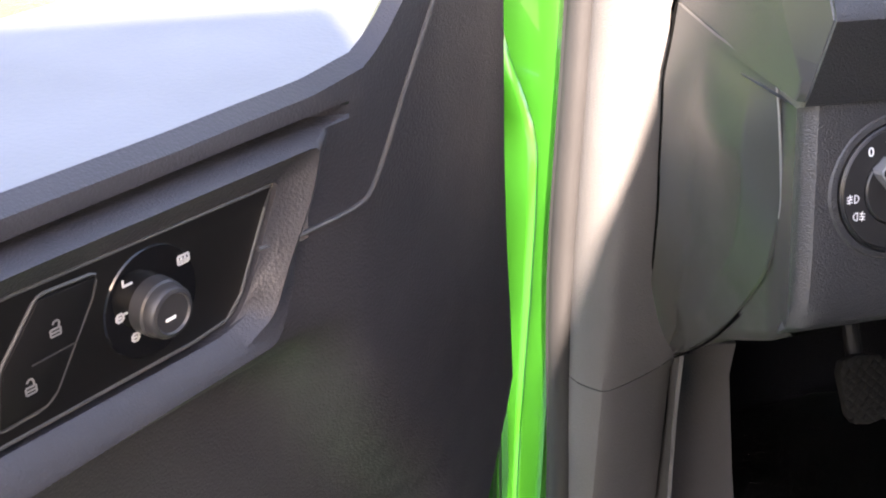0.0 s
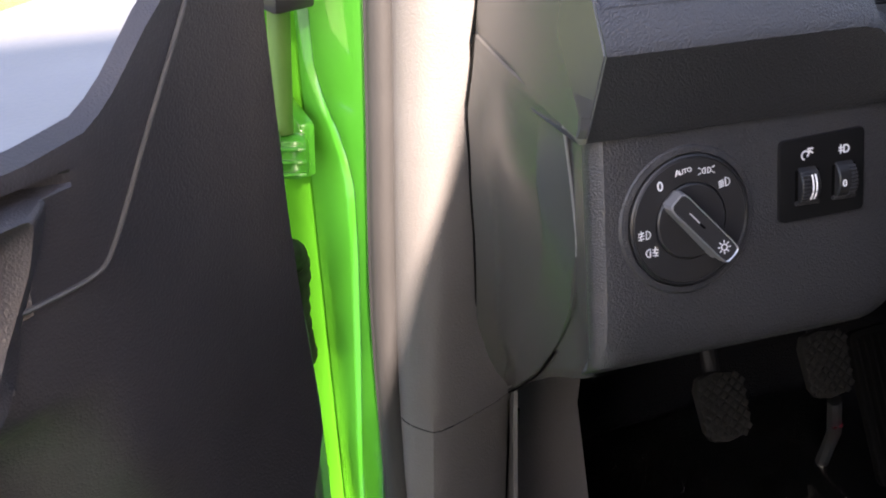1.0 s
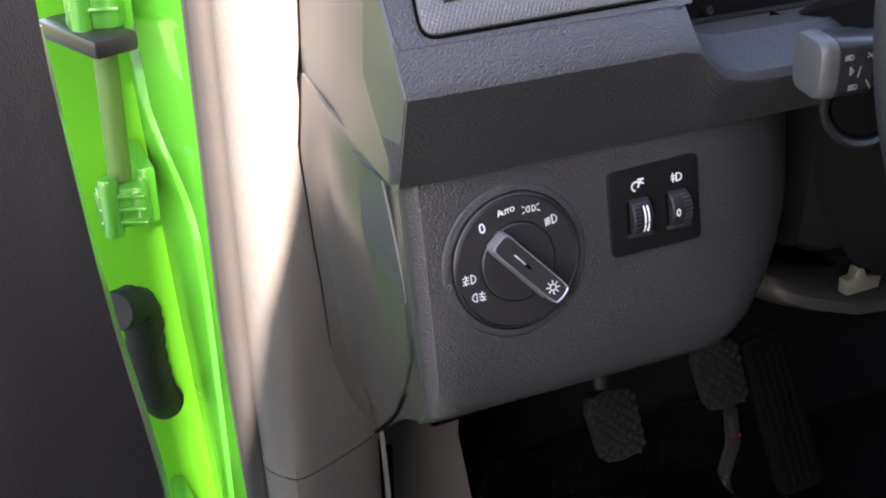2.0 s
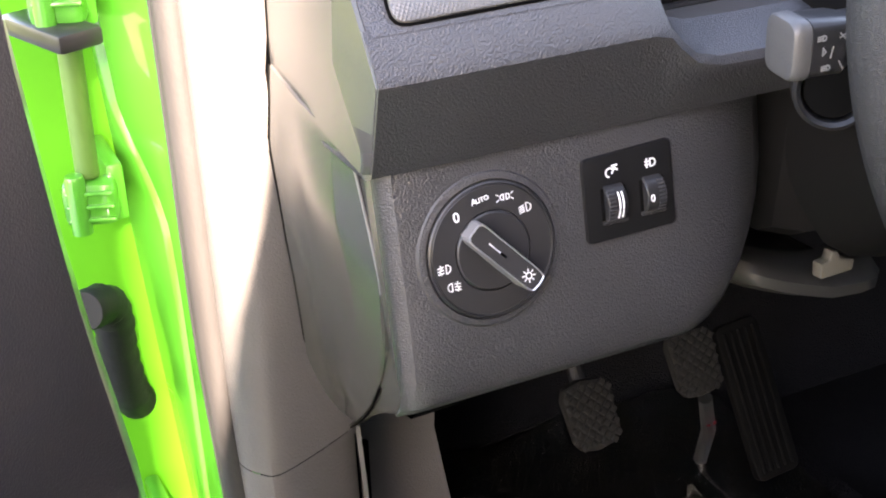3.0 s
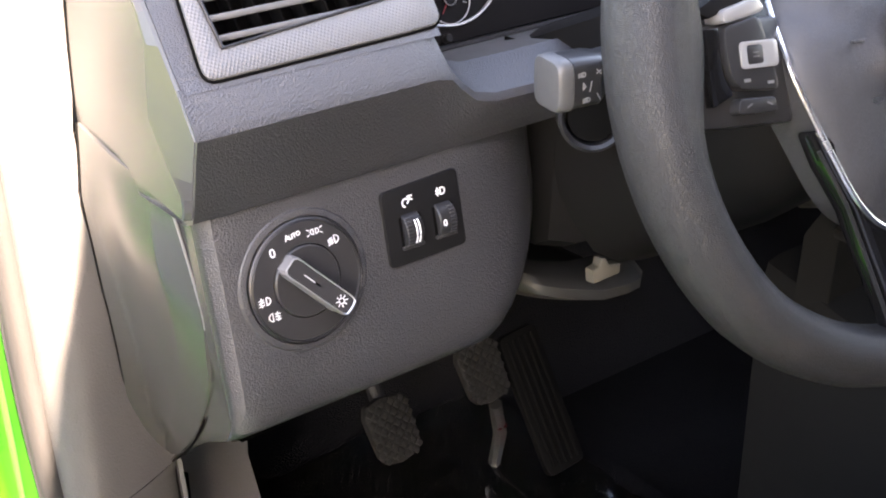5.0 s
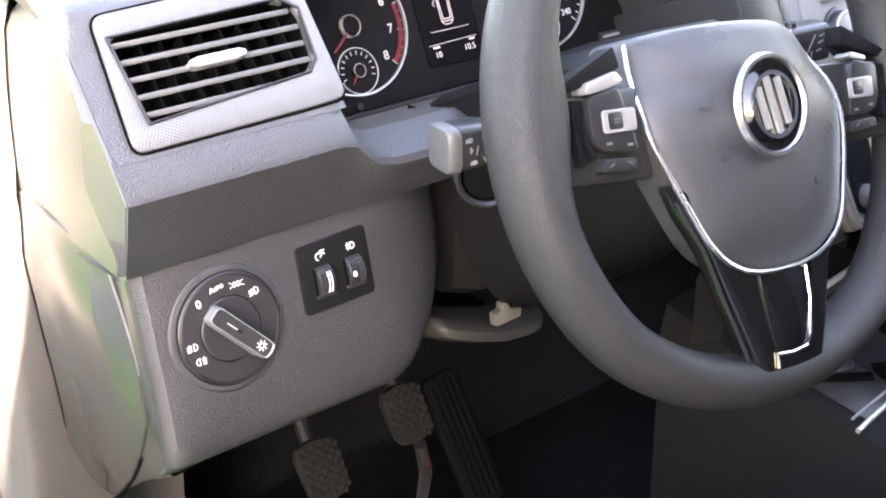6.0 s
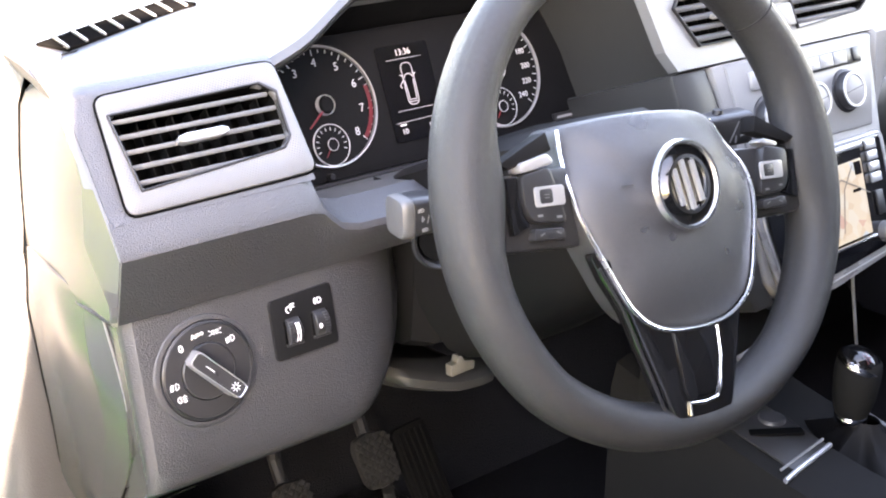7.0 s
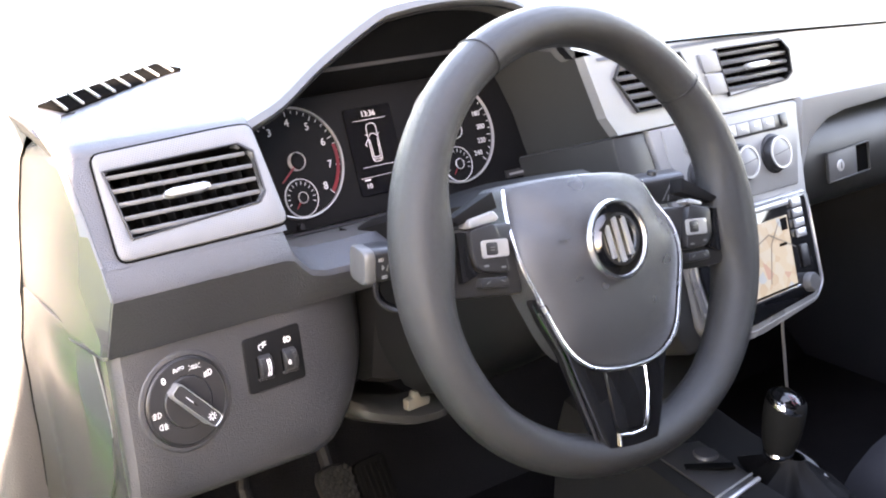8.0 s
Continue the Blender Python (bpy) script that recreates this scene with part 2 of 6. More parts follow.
def tube(points, radius, segs=10, closed=False, squash=1.0, up=(0, 0, 1), caps=True):
    """A round rod along points; radius: one number or one for each point."""
    b = bmesh.new()
    pts = [Vector(p) for p in points]
    n = len(pts)
    rad = radius if isinstance(radius, (list, tuple)) else [radius] * n
    rows = []
    for i, p in enumerate(pts):
        if closed:
            t = pts[(i + 1) % n] - pts[i - 1]
        else:
            t = pts[min(i + 1, n - 1)] - pts[max(i - 1, 0)]
        t.normalize()
        u = t.cross(Vector(up))
        if u.length < 1e-4:
            u = t.cross(Vector((1, 0, 0)))
        u.normalize()
        v = u.cross(t)
        rows.append([b.verts.new(p + rad[i] * (math.cos(a) * u + squash * math.sin(a) * v)) for a in [2 * math.pi * k / segs for k in range(segs)]])
    last = n if closed else n - 1
    for i in range(last):
        p, q = rows[i], rows[(i + 1) % n]
        for k in range(segs):
            j = (k + 1) % segs
            b.faces.new((p[k], p[j], q[j], q[k]))
    if not closed and caps:
        b.faces.new(rows[0][::-1])
        b.faces.new(rows[-1])
    bmesh.ops.recalc_face_normals(b, faces=b.faces)
    return b


def loft(rows, thick=0.0, closed=False, caps=False):
    """A skin over rows of points, as many in each."""
    b = bmesh.new()
    vs = [[b.verts.new(p) for p in row] for row in rows]
    for p, q in zip(vs, vs[1:]):
        n = len(p)
        for k in range(n if closed else n - 1):
            j = (k + 1) % n
            b.faces.new((p[k], p[j], q[j], q[k]))
    if caps and closed:
        b.faces.new(vs[0][::-1])
        b.faces.new(vs[-1])
    bmesh.ops.recalc_face_normals(b, faces=b.faces)
    if thick:
        bmesh.ops.solidify(b, geom=b.faces[:], thickness=thick)
        bmesh.ops.recalc_face_normals(b, faces=b.faces)
    return b


def curve(points, steps=6, closed=False):
    """A smooth line through points (any dimension)."""
    pts = [np.array(p, float) for p in points]
    n = len(pts)
    out = []
    for i in range(n if closed else n - 1):
        p0 = pts[(i - 1) % n] if closed or i else 2 * pts[0] - pts[1]
        p1, p2 = pts[i], pts[(i + 1) % n]
        p3 = pts[(i + 2) % n] if closed or i + 2 < n else 2 * pts[-1] - pts[-2]
        for k in range(steps):
            t = k / steps
            out.append(tuple(0.5 * (2 * p1 + (p2 - p0) * t + (2 * p0 - 5 * p1 + 4 * p2 - p3) * t * t + (3 * p1 - p0 - 3 * p2 + p3) * t ** 3)))
    if not closed:
        out.append(tuple(pts[-1]))
    return out


def lettering(text, size, m, depth=0.00015, spread=1.0):
    """Letters with their middle on m, in the local x, y plane."""
    cu = bpy.data.curves.new("letters", "FONT")
    cu.body, cu.size, cu.align_x, cu.align_y, cu.extrude = text, size, "CENTER", "CENTER", depth
    cu.space_character = spread
    cu.resolution_u = 3
    ob = new("letters", cu)
    bpy.context.view_layer.update()
    me = ob.evaluated_get(bpy.context.evaluated_depsgraph_get()).to_mesh()
    b = bmesh.new()
    b.from_mesh(me)
    bpy.data.objects.remove(ob)
    bpy.data.curves.remove(cu)
    bmesh.ops.transform(b, matrix=m, verts=b.verts)
    return b


def strokes(lines, width, m, height=0.0002):
    """Thin printed lines: each a list of local x, y points."""
    b = bmesh.new()
    for line in lines:
        for (x0, y0), (x1, y1) in zip(line, line[1:]):
            d = math.hypot(x1 - x0, y1 - y0)
            mm = Matrix.Translation(((x0 + x1) / 2, (y0 + y1) / 2, 0)) @ Matrix.Rotation(math.atan2(y1 - y0, x1 - x0), 4, "Z")
            box((d + width * 0.8, width, height), mm, bm=b)
    bmesh.ops.transform(b, matrix=m, verts=b.verts)
    return b


def arc(cx, cy, r, a0, a1, n=14):
    return [(cx + r * math.cos(radians(a0 + (a1 - a0) * k / n)), cy + r * math.sin(radians(a0 + (a1 - a0) * k / n))) for k in range(n + 1)]


def rounded(x0, y0, x1, y1, r, n=4):
    return arc(x1 - r, y1 - r, r, 0, 90, n) + arc(x0 + r, y1 - r, r, 90, 180, n) + arc(x0 + r, y0 + r, r, 180, 270, n) + arc(x1 - r, y0 + r, r, 270, 360, n)


def soften(points, r, n=3):
    """Straight sides with rounded corners."""
    out = []
    k = len(points)
    for i, p in enumerate(points):
        p = np.array(p, float)
        a, b = np.array(points[i - 1], float) - p, np.array(points[(i + 1) % k], float) - p
        ra, rb = min(r, np.linalg.norm(a) * 0.45), min(r, np.linalg.norm(b) * 0.45)
        a, b = p + a / np.linalg.norm(a) * ra, p + b / np.linalg.norm(b) * rb
        out += [tuple((1 - t) ** 2 * a + 2 * t * (1 - t) * p + t * t * b) for t in np.linspace(0, 1, n)]
    return out


def T(x, y, z=0.0):
    return Matrix.Translation((x, y, z))


def RZ(deg):
    return Matrix.Rotation(radians(deg), 4, "Z")


# ---- ground and the car's shell ----
def grounds():
    b = bmesh.new()
    bmesh.ops.create_grid(b, x_segments=2, y_segments=2, size=600)
    tagged(part("ground", b, GRASS), "sunlit grass ground reaching far away", "ground", kind="structure")
    # the kerb of the paving runs slantwise ahead of the car
    poly = [(-12, -9), (9, -9), (9, 11.9), (-0.61, 3.59), (-12, -6.3)]
    # unseen wall, added only to keep the sun off the door panel
    wall = prism([(-3.3, -5.0), (-1.29, -5.0), (-1.29, -5.4), (-3.3, -5.4)], 0.0, 4.7, bev=0.02)
    tagged(part("wall_door_shade", wall, PLASTER), "unseen plastered wall added behind the car to shade the door", "wall", kind="structure")
    tagged(part("pavement", prism(poly, -0.05, 0.012, bev=0.01), CONCRETE), "pale grey paving under the car", "pavement", kind="structure")


def shell():
    floor = part("floor", box((1.9, 3.2, 0.06), T(0.62, -0.85, 0.395), 0.01), CARPET)
    tagged(floor, "black carpeted car floor", "floor", kind="structure")
    fire = bmesh.new()
    for a, c in (((0.695, 0.62, 0.732), (1.53, 0.05, 0.836)), ((0.695, 0.5, 0.45), (1.53, 0.3, 0.05))):
        box(c, T(*a) @ Matrix.Rotation(radians(40 if c[1] > 0.1 else 0), 4, "X"), 0.01, bm=fire)
    tagged(part("wall_front", fire, CARPET), "black carpeted bulkhead of the footwell", "wall", kind="structure")
    tagged(part("wall_cowl", box((0.012, 0.45, 0.724), T(-0.0, 0.43, 0.777) @ RZ(-17), 0.003), CARPET), "dark inner side wall beyond the dashboard end", "wall", kind="structure")
    right = bmesh.new()
    box((0.05, 3.2, 0.75), T(1.47, -0.9, 0.74), 0.01, bm=right)
    box((0.06, 1.85, 0.66), T(1.44, -1.52, 1.42), 0.02, bm=right)
    tagged(part("wall_right", right, FABRIC), "dark far side of the cabin", "wall", kind="structure")
    tagged(part("wall_back", box((1.75, 0.05, 1.4), T(0.62, -2.45, 1.1), 0.02), FABRIC), "dark rear wall of the cabin", "wall", kind="structure")
    rows = [[(-0.14, y, z), (x, y, z), (x, y - 1.55, z), (-0.14, y - 1.55, z)] for x, y, z in ((-0.37, -0.9, 0.4), (-0.385, -0.9, 0.9), (-0.378, -0.9, 1.321), (-0.354, -0.9, 1.432), (-0.335, -0.9, 1.491), (-0.313, -0.9, 1.579), (-0.29, -0.9, 1.7), (-0.28, -0.9, 1.745))]
    left = loft(rows, closed=True, caps=True)
    tagged(part("wall_left", left, FABRIC), "dark trimmed body side behind the door opening", "wall", kind="structure")
    roof = loft([[(x, y, 1.74 - 0.05 * ((x - 0.6) / 0.8) ** 4) for x in np.linspace(-0.13, 1.5, 13)] for y in np.linspace(-0.56, -2.45, 5)], 0.05)
    tagged(part("ceiling", roof, HEADLINER), "grey cabin headliner", "ceiling", kind="structure")
    sill = loft([[(x, y, z) for x, z in ((-0.33, 0.36), (-0.345, 0.43), (-0.31, 0.47), (-0.2, 0.48), (-0.12, 0.46), (-0.1, 0.41))] for y in (0.42, 0.1, -0.5, -1.2)], 0.01)
    tagged(part("door_sill", sill, GREEN), "green painted door sill with plastic tread", "sill", kind="structure")


# ---- dashboard ----
KN = plane_frame((-0.0556, -0.0081, 0.9489), 11.0)          # face of the light switch
VF = plane_frame((0.0, -0.001, 1.068), 36.9)                # face of the side vent
CF = plane_frame((0.6, -0.012, 1.025), 19.8)                # face of the centre stack
GF = plane_frame((0.157, 0.154, 1.064), 21.8)               # face of the gauges
WHEEL_C = Vector((0.2274, -0.1539, 1.0544))
WF = plane_frame(WHEEL_C, 20.0) @ RZ(-7)                    # steering wheel, turned a little clockwise


def side_x(z):
    """The side of the dashboard draws in towards the floor."""
    return 0.065 - 0.18 * z


def lid_x(z):
    """Where the fuse lid meets the lower panel on the dashboard's side."""
    return side_x(z) + float(np.interp(z, (0.9, 1.0), (-0.003, 0.005)))


def end_gap(z):
    """Where the dashboard's end meets the pillar trim: x and y."""
    return -0.107, float(np.interp(z, (0.99, 1.009, 1.048, 1.076, 1.115, 1.137, 1.2), (0.158, 0.157, 0.152, 0.147, 0.135, 0.118, 0.08)))


def dashboard():
    d = thing("dashboard", "dark grey grained plastic dashboard with silver trim", "dashboard")
    # lower panel round the light switch, its left end wrapped round to the side
    def panel_side(f):
        # f: 0 at the top seam, 1 at the bottom edge, which falls away along the side
        row = []
        for y, zb in ((0.3, 0.7), (0.2, 0.727), (0.14, 0.768), (0.1, 0.798), (0.075, 0.814), (0.05, 0.832), (0.036, 0.845), (0.022, 0.858), (0.012, 0.8665)):
            z = 0.998 - (0.998 - zb) * f
            s = min(1, max(0, (0.036 - y) / 0.028))
            row.append(((lid_x(z) + 0.0012) * (1 - s) - 0.1085 * s, y + 0.0015 - 0.021 * f * min(1, max(0, (0.1 - y) / 0.088)) ** 1.5, z))
        return row
    def panel_front(f):
        z, y0 = (float(np.interp(f, (0, 0.3, 0.6, 0.8, 0.92, 1.0), v)) for v in ((0.998, 0.962, 0.925, 0.9, 0.8835, 0.8715), (0.0015, -0.0055, -0.0125, -0.0168, -0.0178, -0.0155)))
        xr = 0.136 - 0.052 * max(0, (f - 0.35) / 0.65) ** 2.2
        def bow(x):
            return y0 + 3.6 * max(0, x - 0.05) ** 2
        row = [panel_side(f)[-1]]
        for x, y, dz in ((-0.1078, 0.009, -0.0045), (-0.1065, 0.006, -0.003), (-0.102, 0.0015, -0.001), (-0.092, 0.0, 0)):
            row.append((x, y + y0, z + dz * f))
        for k in range(1, 11):
            x = -0.092 + (xr - 0.022 + 0.092) * k / 10
            row.append((x, bow(x), z))
        return row + [(xr - 0.008, bow(xr) + 0.003, z), (xr, bow(xr) + 0.012, z), (xr + 0.001, bow(xr) + 0.04, z)]
    steps = (0, 0.06, 0.15, 0.3, 0.45, 0.6, 0.7, 0.8, 0.86, 0.92, 0.96, 0.985)
    last = panel_front(1.0)
    lip, under = [(x, y + 0.006, z - 0.004) for x, y, z in last], [(max(x, -0.07), y + 0.05, z - 0.003) for x, y, z in last]
    part("lower_panel", loft([panel_front(f) for f in steps] + [lip, under]), GRAIN, d)
    last = panel_side(1.0)
    lip, under = [(x + 0.004, y, z - 0.003) for x, y, z in last], [(x + 0.035, y, z - 0.002) for x, y, z in last]
    part("panel_side", loft([panel_side(f) for f in steps] + [lip, under]), ENDCAP, d, "smooth side of the lower panel")

    # overhanging ledge and the pod that carries the side vent
    def pod(dip):
        return [(0.06, 0.991), (0.006, 0.9925), (-0.0015, 0.996), (-0.0045, 1.003), (-0.0155, 1.039 - 0.022 * dip), (-0.0172, 1.0445 - 0.022 * dip), (-0.0155, 1.049 - 0.022 * dip), (-0.002 + 0.02 * dip, 1.0665 - 0.03 * dip)]
    rows = []
    for x, dip in ((-0.1155, 0), (-0.113, 0), (-0.108, 0), (-0.06, 0), (0.0, 0), (0.03, 0), (0.04, 0.1), (0.047, 0.45), (0.056, 0.8), (0.07, 0.96), (0.1, 1), (0.2, 1), (0.3, 1), (0.42, 1), (0.47, 1)):
        rows.append([(x, y, z) for y, z in pod(dip)])
    rows = [[(x + 0.016, 0.12, z) for x, y, z in rows[0]], [(x + 0.0035, y + 0.006, z) for x, y, z in rows[0]]] + rows[1:]
    part("ledge", loft(rows), GRAIN, d)

    # lip under the vent, and the skin over it that runs on to the windscreen
    xs = (-0.1105, -0.1, -0.05, 0.0, 0.042)
    pod_xs = (-0.1155, -0.112) + xs[1:-1] + (0.046, 0.062)
    part("vent_lip", loft([[(x, y, z) for y, z in ((-0.0045, 1.064), (-0.0022, 1.0668), (0.0005, 1.0695), (0.02, 1.07))] for x in xs]), GRAIN, d)
    rows = []
    for x in pod_xs:
        e = 0.004 if x < -0.115 else (0.022 if x > 0.05 else 0.0)
        rows.append([(x, y + e, z) for y, z in ((0.047, 1.1275), (0.0485, 1.1335), (0.052, 1.1375), (0.06, 1.141), (0.1, 1.15), (0.16, 1.1555), (0.22, 1.1575), (0.3, 1.153), (0.7, 1.145))])
    rows = [[(x + 0.006, max(y, 0.05) + 0.004, z - 0.012) for x, y, z in rows[0]]] + rows
    part("vent_pod", loft(rows), GRAIN, d)
    rows = [[(x, y0 + 0.1 * k, z) for k in range(4)] for x, y0, z in ((0.044, 0.064, 1.135), (0.044, 0.03, 1.08), (0.046, 0.022, 1.0))]
    part("pod_inner_side", loft(rows, 0.003), SATIN, d)

    # left end of the dashboard beside the pod: a narrow facet, a crease and a broad facet
    rows = []
    for z in (0.998, 1.003, 1.01, 1.02, 1.032, 1.0445, 1.055, 1.0665, 1.085, 1.1, 1.115, 1.127, 1.137, 1.145, 1.152):
        ye = float(np.interp(z, (0.998, 1.003, 1.0445, 1.0665, 1.135, 1.155), (-0.002, -0.004, -0.0165, -0.002, 0.05, 0.09)))
        yc = max(ye + 0.0045, float(np.interp(z, (0.998, 1.01, 1.043, 1.085, 1.15), (-0.006, 0.0, 0.0283, 0.0217, 0.03))))
        xg, yg = end_gap(z)
        g = 0.02 * max(0, (z - 1.12) / 0.03) ** 2
        xc = -0.1165
        yg = max(yg, yc + 0.01)
        rows.append([(-0.1115, ye + 0.0005, z), (-0.1132, ye + 0.002, z), (-0.1162, yc - 0.001, z), (xc + g, yc + 0.001, z), (xc + 0.3 * (xg - xc) + g, yc + 0.3 * (yg - yc), z), (xc + 0.7 * (xg - xc) + g, yc + 0.7 * (yg - yc), z), (xg - 0.0006 + g, yg - 0.002, z), (xg + 0.0015 + g, yg, z), (xg + 0.014 + g, yg + 0.003, z)])
    part("end_panel", loft(rows), ENDCAP, d, angle=7)
    part("end_joint", tube([(end_gap(z)[0] + 0.0004, end_gap(z)[1] + 0.0012, z) for z in np.linspace(1.006, 1.118, 14)], 0.0007, 6), DARKGAP, d)

    # shelf under the gauges
    rows = [[(x, y, z) for y, z in ((0.016, 1.036), (0.05, 1.03), (0.1, 1.014), (0.135, 1.004), (0.15, 1.0))] for x in (0.045, 0.1, 0.25, 0.4, 0.48)]
    part("gauge_shelf", loft(rows, 0.004), SOFT, d)
    part("shelf_edge", tube([(0.07, 0.103, 1.0145), (0.25, 0.098, 1.016), (0.46, 0.103, 1.0145)], 0.0022, 8), SATIN, d)

    # hood over the gauges
    front = curve([(0.046, 0.05, 1.136), (0.085, 0.062, 1.146), (0.14, 0.085, 1.168), (0.205, 0.098, 1.196), (0.235, 0.1, 1.204), (0.3, 0.1, 1.208), (0.37, 0.095, 1.2), (0.41, 0.08, 1.172), (0.425, 0.065, 1.15)], 4)
    def off(p, dy, dz):
        s = 1 - 0.1 * dy
        return (0.25 + (p[0] - 0.25) * s, p[1] + dy, p[2] + dz)
    rows = [[off(p, 0.1, -0.03) for p in front], [off(p, 0.012, -0.012) for p in front], [off(p, 0.001, -0.006) for p in front], [off(p, -0.001, -0.002) for p in front], [off(p, 0.004, 0.003) for p in front], [off(p, 0.03, 0.004) for p in front], [(p[0], p[1] + 0.12, max(1.153, min(p[2] - 0.002, 1.19))) for p in front], [(p[0], 0.36, 1.158 + (p[2] - 1.158) * 0.3) for p in front]]
    part("gauge_hood", loft(rows), SOFT, d)
    lining = [[off(p, 0.002, -0.0075) for p in front], [off(p, 0.03, -0.012) for p in front], [(0.25 + (p[0] - 0.25) * 0.96, 0.15, min(p[2] - 0.022, 1.15)) for p in front], [(0.25 + (p[0] - 0.25) * 0.95, 0.186, min(p[2] - 0.03, 1.112)) for p in front]]
    part("hood_lining", loft(lining, 0.001), CLUSTER, d, "dark lining of the hood")
    # right cheek inside the hood
    cheek = loft([[(0.425, 0.066, 1.148), (0.435, 0.05, 1.11), (0.45, 0.03, 1.07), (0.462, 0.02, 1.035), (0.46, 0.02, 1.005)], [(0.415, 0.11, 1.145), (0.43, 0.1, 1.11), (0.44, 0.1, 1.07), (0.445, 0.1, 1.03), (0.44, 0.1, 0.995)], [(0.41, 0.19, 1.13), (0.42, 0.18, 1.1), (0.43, 0.17, 1.07), (0.435, 0.16, 1.03), (0.43, 0.16, 0.99)]])
    part("hood_cheek", cheek, KNEE, d)
    part("gauge_backing", prism([(-0.11, -0.075), (0.3, -0.075), (0.3, 0.07), (-0.11, 0.07)], -0.02, -0.012, GF), DARKGAP, d)

    # broad top towards the windscreen, right of the pod
    rows = []
    for x in (0.42, 0.46, 0.6, 0.9, 1.2, 1.44):
        drop = 0.02 * max(0, (x - 0.6)) / 0.8
        rows.append([(x, y, z - drop) for y, z in ((0.03, 1.146), (0.034, 1.15), (0.045, 1.1525), (0.1, 1.152), (0.2, 1.157), (0.4, 1.16), (0.75, 1.15))])
    part("top_pad", loft(rows), GRAIN, d)
    rows = [[(x + (0.28 * max(0, y - 0.28) if x < 0 else 0), y, z - 0.02 * max(0, (x - 0.6)) / 0.8) for y, z in ((0.15, 1.1485), (0.2, 1.1555), (0.3, 1.1585), (0.5, 1.1585), (0.76, 1.15))] for x in (-0.135, 0.2, 0.5, 1.0, 1.45)]
    part("top_panel", loft(rows, 0.004), GRAIN, d)

    # silver strip with the middle vents: holes filled by the vents
    def pz(x, z):
        return ((x - 0.6), (z - 1.025) * 1.063)
    strip = bmesh.new()
    for quad in (((0.405, 1.152), (0.4075, 1.1395), (0.745, 1.1385), (0.745, 1.148)), ((0.4185, 1.0945), (0.43, 1.077), (0.745, 1.0755), (0.745, 1.0945)),
                 ((0.4075, 1.1395), (0.4185, 1.0945), (0.462, 1.0945), (0.438, 1.127), (0.4495, 1.1395)), ((0.536, 1.1395), (0.552, 1.0945), (0.603, 1.0945), (0.594, 1.1395)),
                 ((0.705, 1.1385), (0.7145, 1.125), (0.7125, 1.103), (0.7, 1.0945), (0.745, 1.0945), (0.745, 1.1385)), ((0.745, 1.148), (0.745, 1.0755), (1.42, 1.066), (1.42, 1.125))):
        merge(strip, prism([pz(*q) for q in quad][::-1], -0.012, 0.0, CF))
    part("silver_strip", strip, SILVER, d, "silver painted strip")
    part("strip_joint", tube([CF @ Vector((*pz(x, z), 0.0012)) for x, z in ((0.43, 1.1525), (0.525, 1.1525), (0.631, 1.149), (0.912, 1.1355), (1.42, 1.111))], 0.0013, 6), DARKGAP, d, "dark joint above the silver strip")
    # body of the centre stack
    stack = [pz(0.4725, 1.076), pz(0.4785, 1.0487), pz(0.4845, 1.015), pz(0.489, 0.985), pz(0.4895, 0.882), pz(0.505, 0.866), pz(0.648, 0.866), pz(0.693, 0.886), pz(0.7, 0.95), pz(0.715, 1.075)]
    part("stack_body", prism(stack[::-1], -0.04, -0.001, CF, 0.004), STACK, d)
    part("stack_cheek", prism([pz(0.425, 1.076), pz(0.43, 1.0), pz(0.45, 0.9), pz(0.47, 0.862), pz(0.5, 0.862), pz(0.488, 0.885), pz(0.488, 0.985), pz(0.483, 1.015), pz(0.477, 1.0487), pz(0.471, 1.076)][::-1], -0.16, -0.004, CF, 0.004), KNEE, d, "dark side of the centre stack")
    rows = [[(x, y + (0.03 if x in (0.484, 0.69) else 0), z) for y, z in ((0.14, 0.9), (0.0, 0.9), (-0.045, 0.872), (-0.04, 0.862), (0.02, 0.83), (0.05, 0.78), (0.06, 0.6))] for x in (0.484, 0.492, 0.59, 0.68, 0.69)]
    part("stack_base", loft(rows), CONSOLE, d)
    # passenger side
    rows = []
    for x, zb in ((0.715, 0.975), (0.7185, 0.985), (0.724, 1.004), (0.733, 1.024), (0.748, 1.037), (0.768, 1.0465), (0.8, 1.052), (0.9, 1.055), (1.15, 1.055), (1.44, 1.052)):
        k = 0.01 if x < 0.716 else 0.0
        zt = 1.0765 - 0.009 * max(0, (x - 0.75) / 0.7)
        rows.append([(x, y + k, z) for y, z in ((0.006, zt), (0.001, zt - 0.003), (-0.001 - 0.1 * (1.06 - zb), zb + 0.004), (0.0 - 0.1 * (1.06 - zb), zb), (0.016, zb - 0.004), (0.04, zb - 0.02))])
    part("passenger_apron", loft(rows), STACK, d)
    rows = [[(x, y, z) for y, z in ((0.04, 1.056), (0.024, 1.046), (0.008, 1.032), (-0.004, 1.015), (-0.009, 0.99), (-0.008, 0.965), (0.004, 0.945), (0.03, 0.93), (0.12, 0.915), (0.3, 0.9))] for x in (0.717, 0.9, 1.2, 1.44)]
    part("passenger_shelf", loft(rows), KNEE, d)

    # around and under the steering column
    rows = []
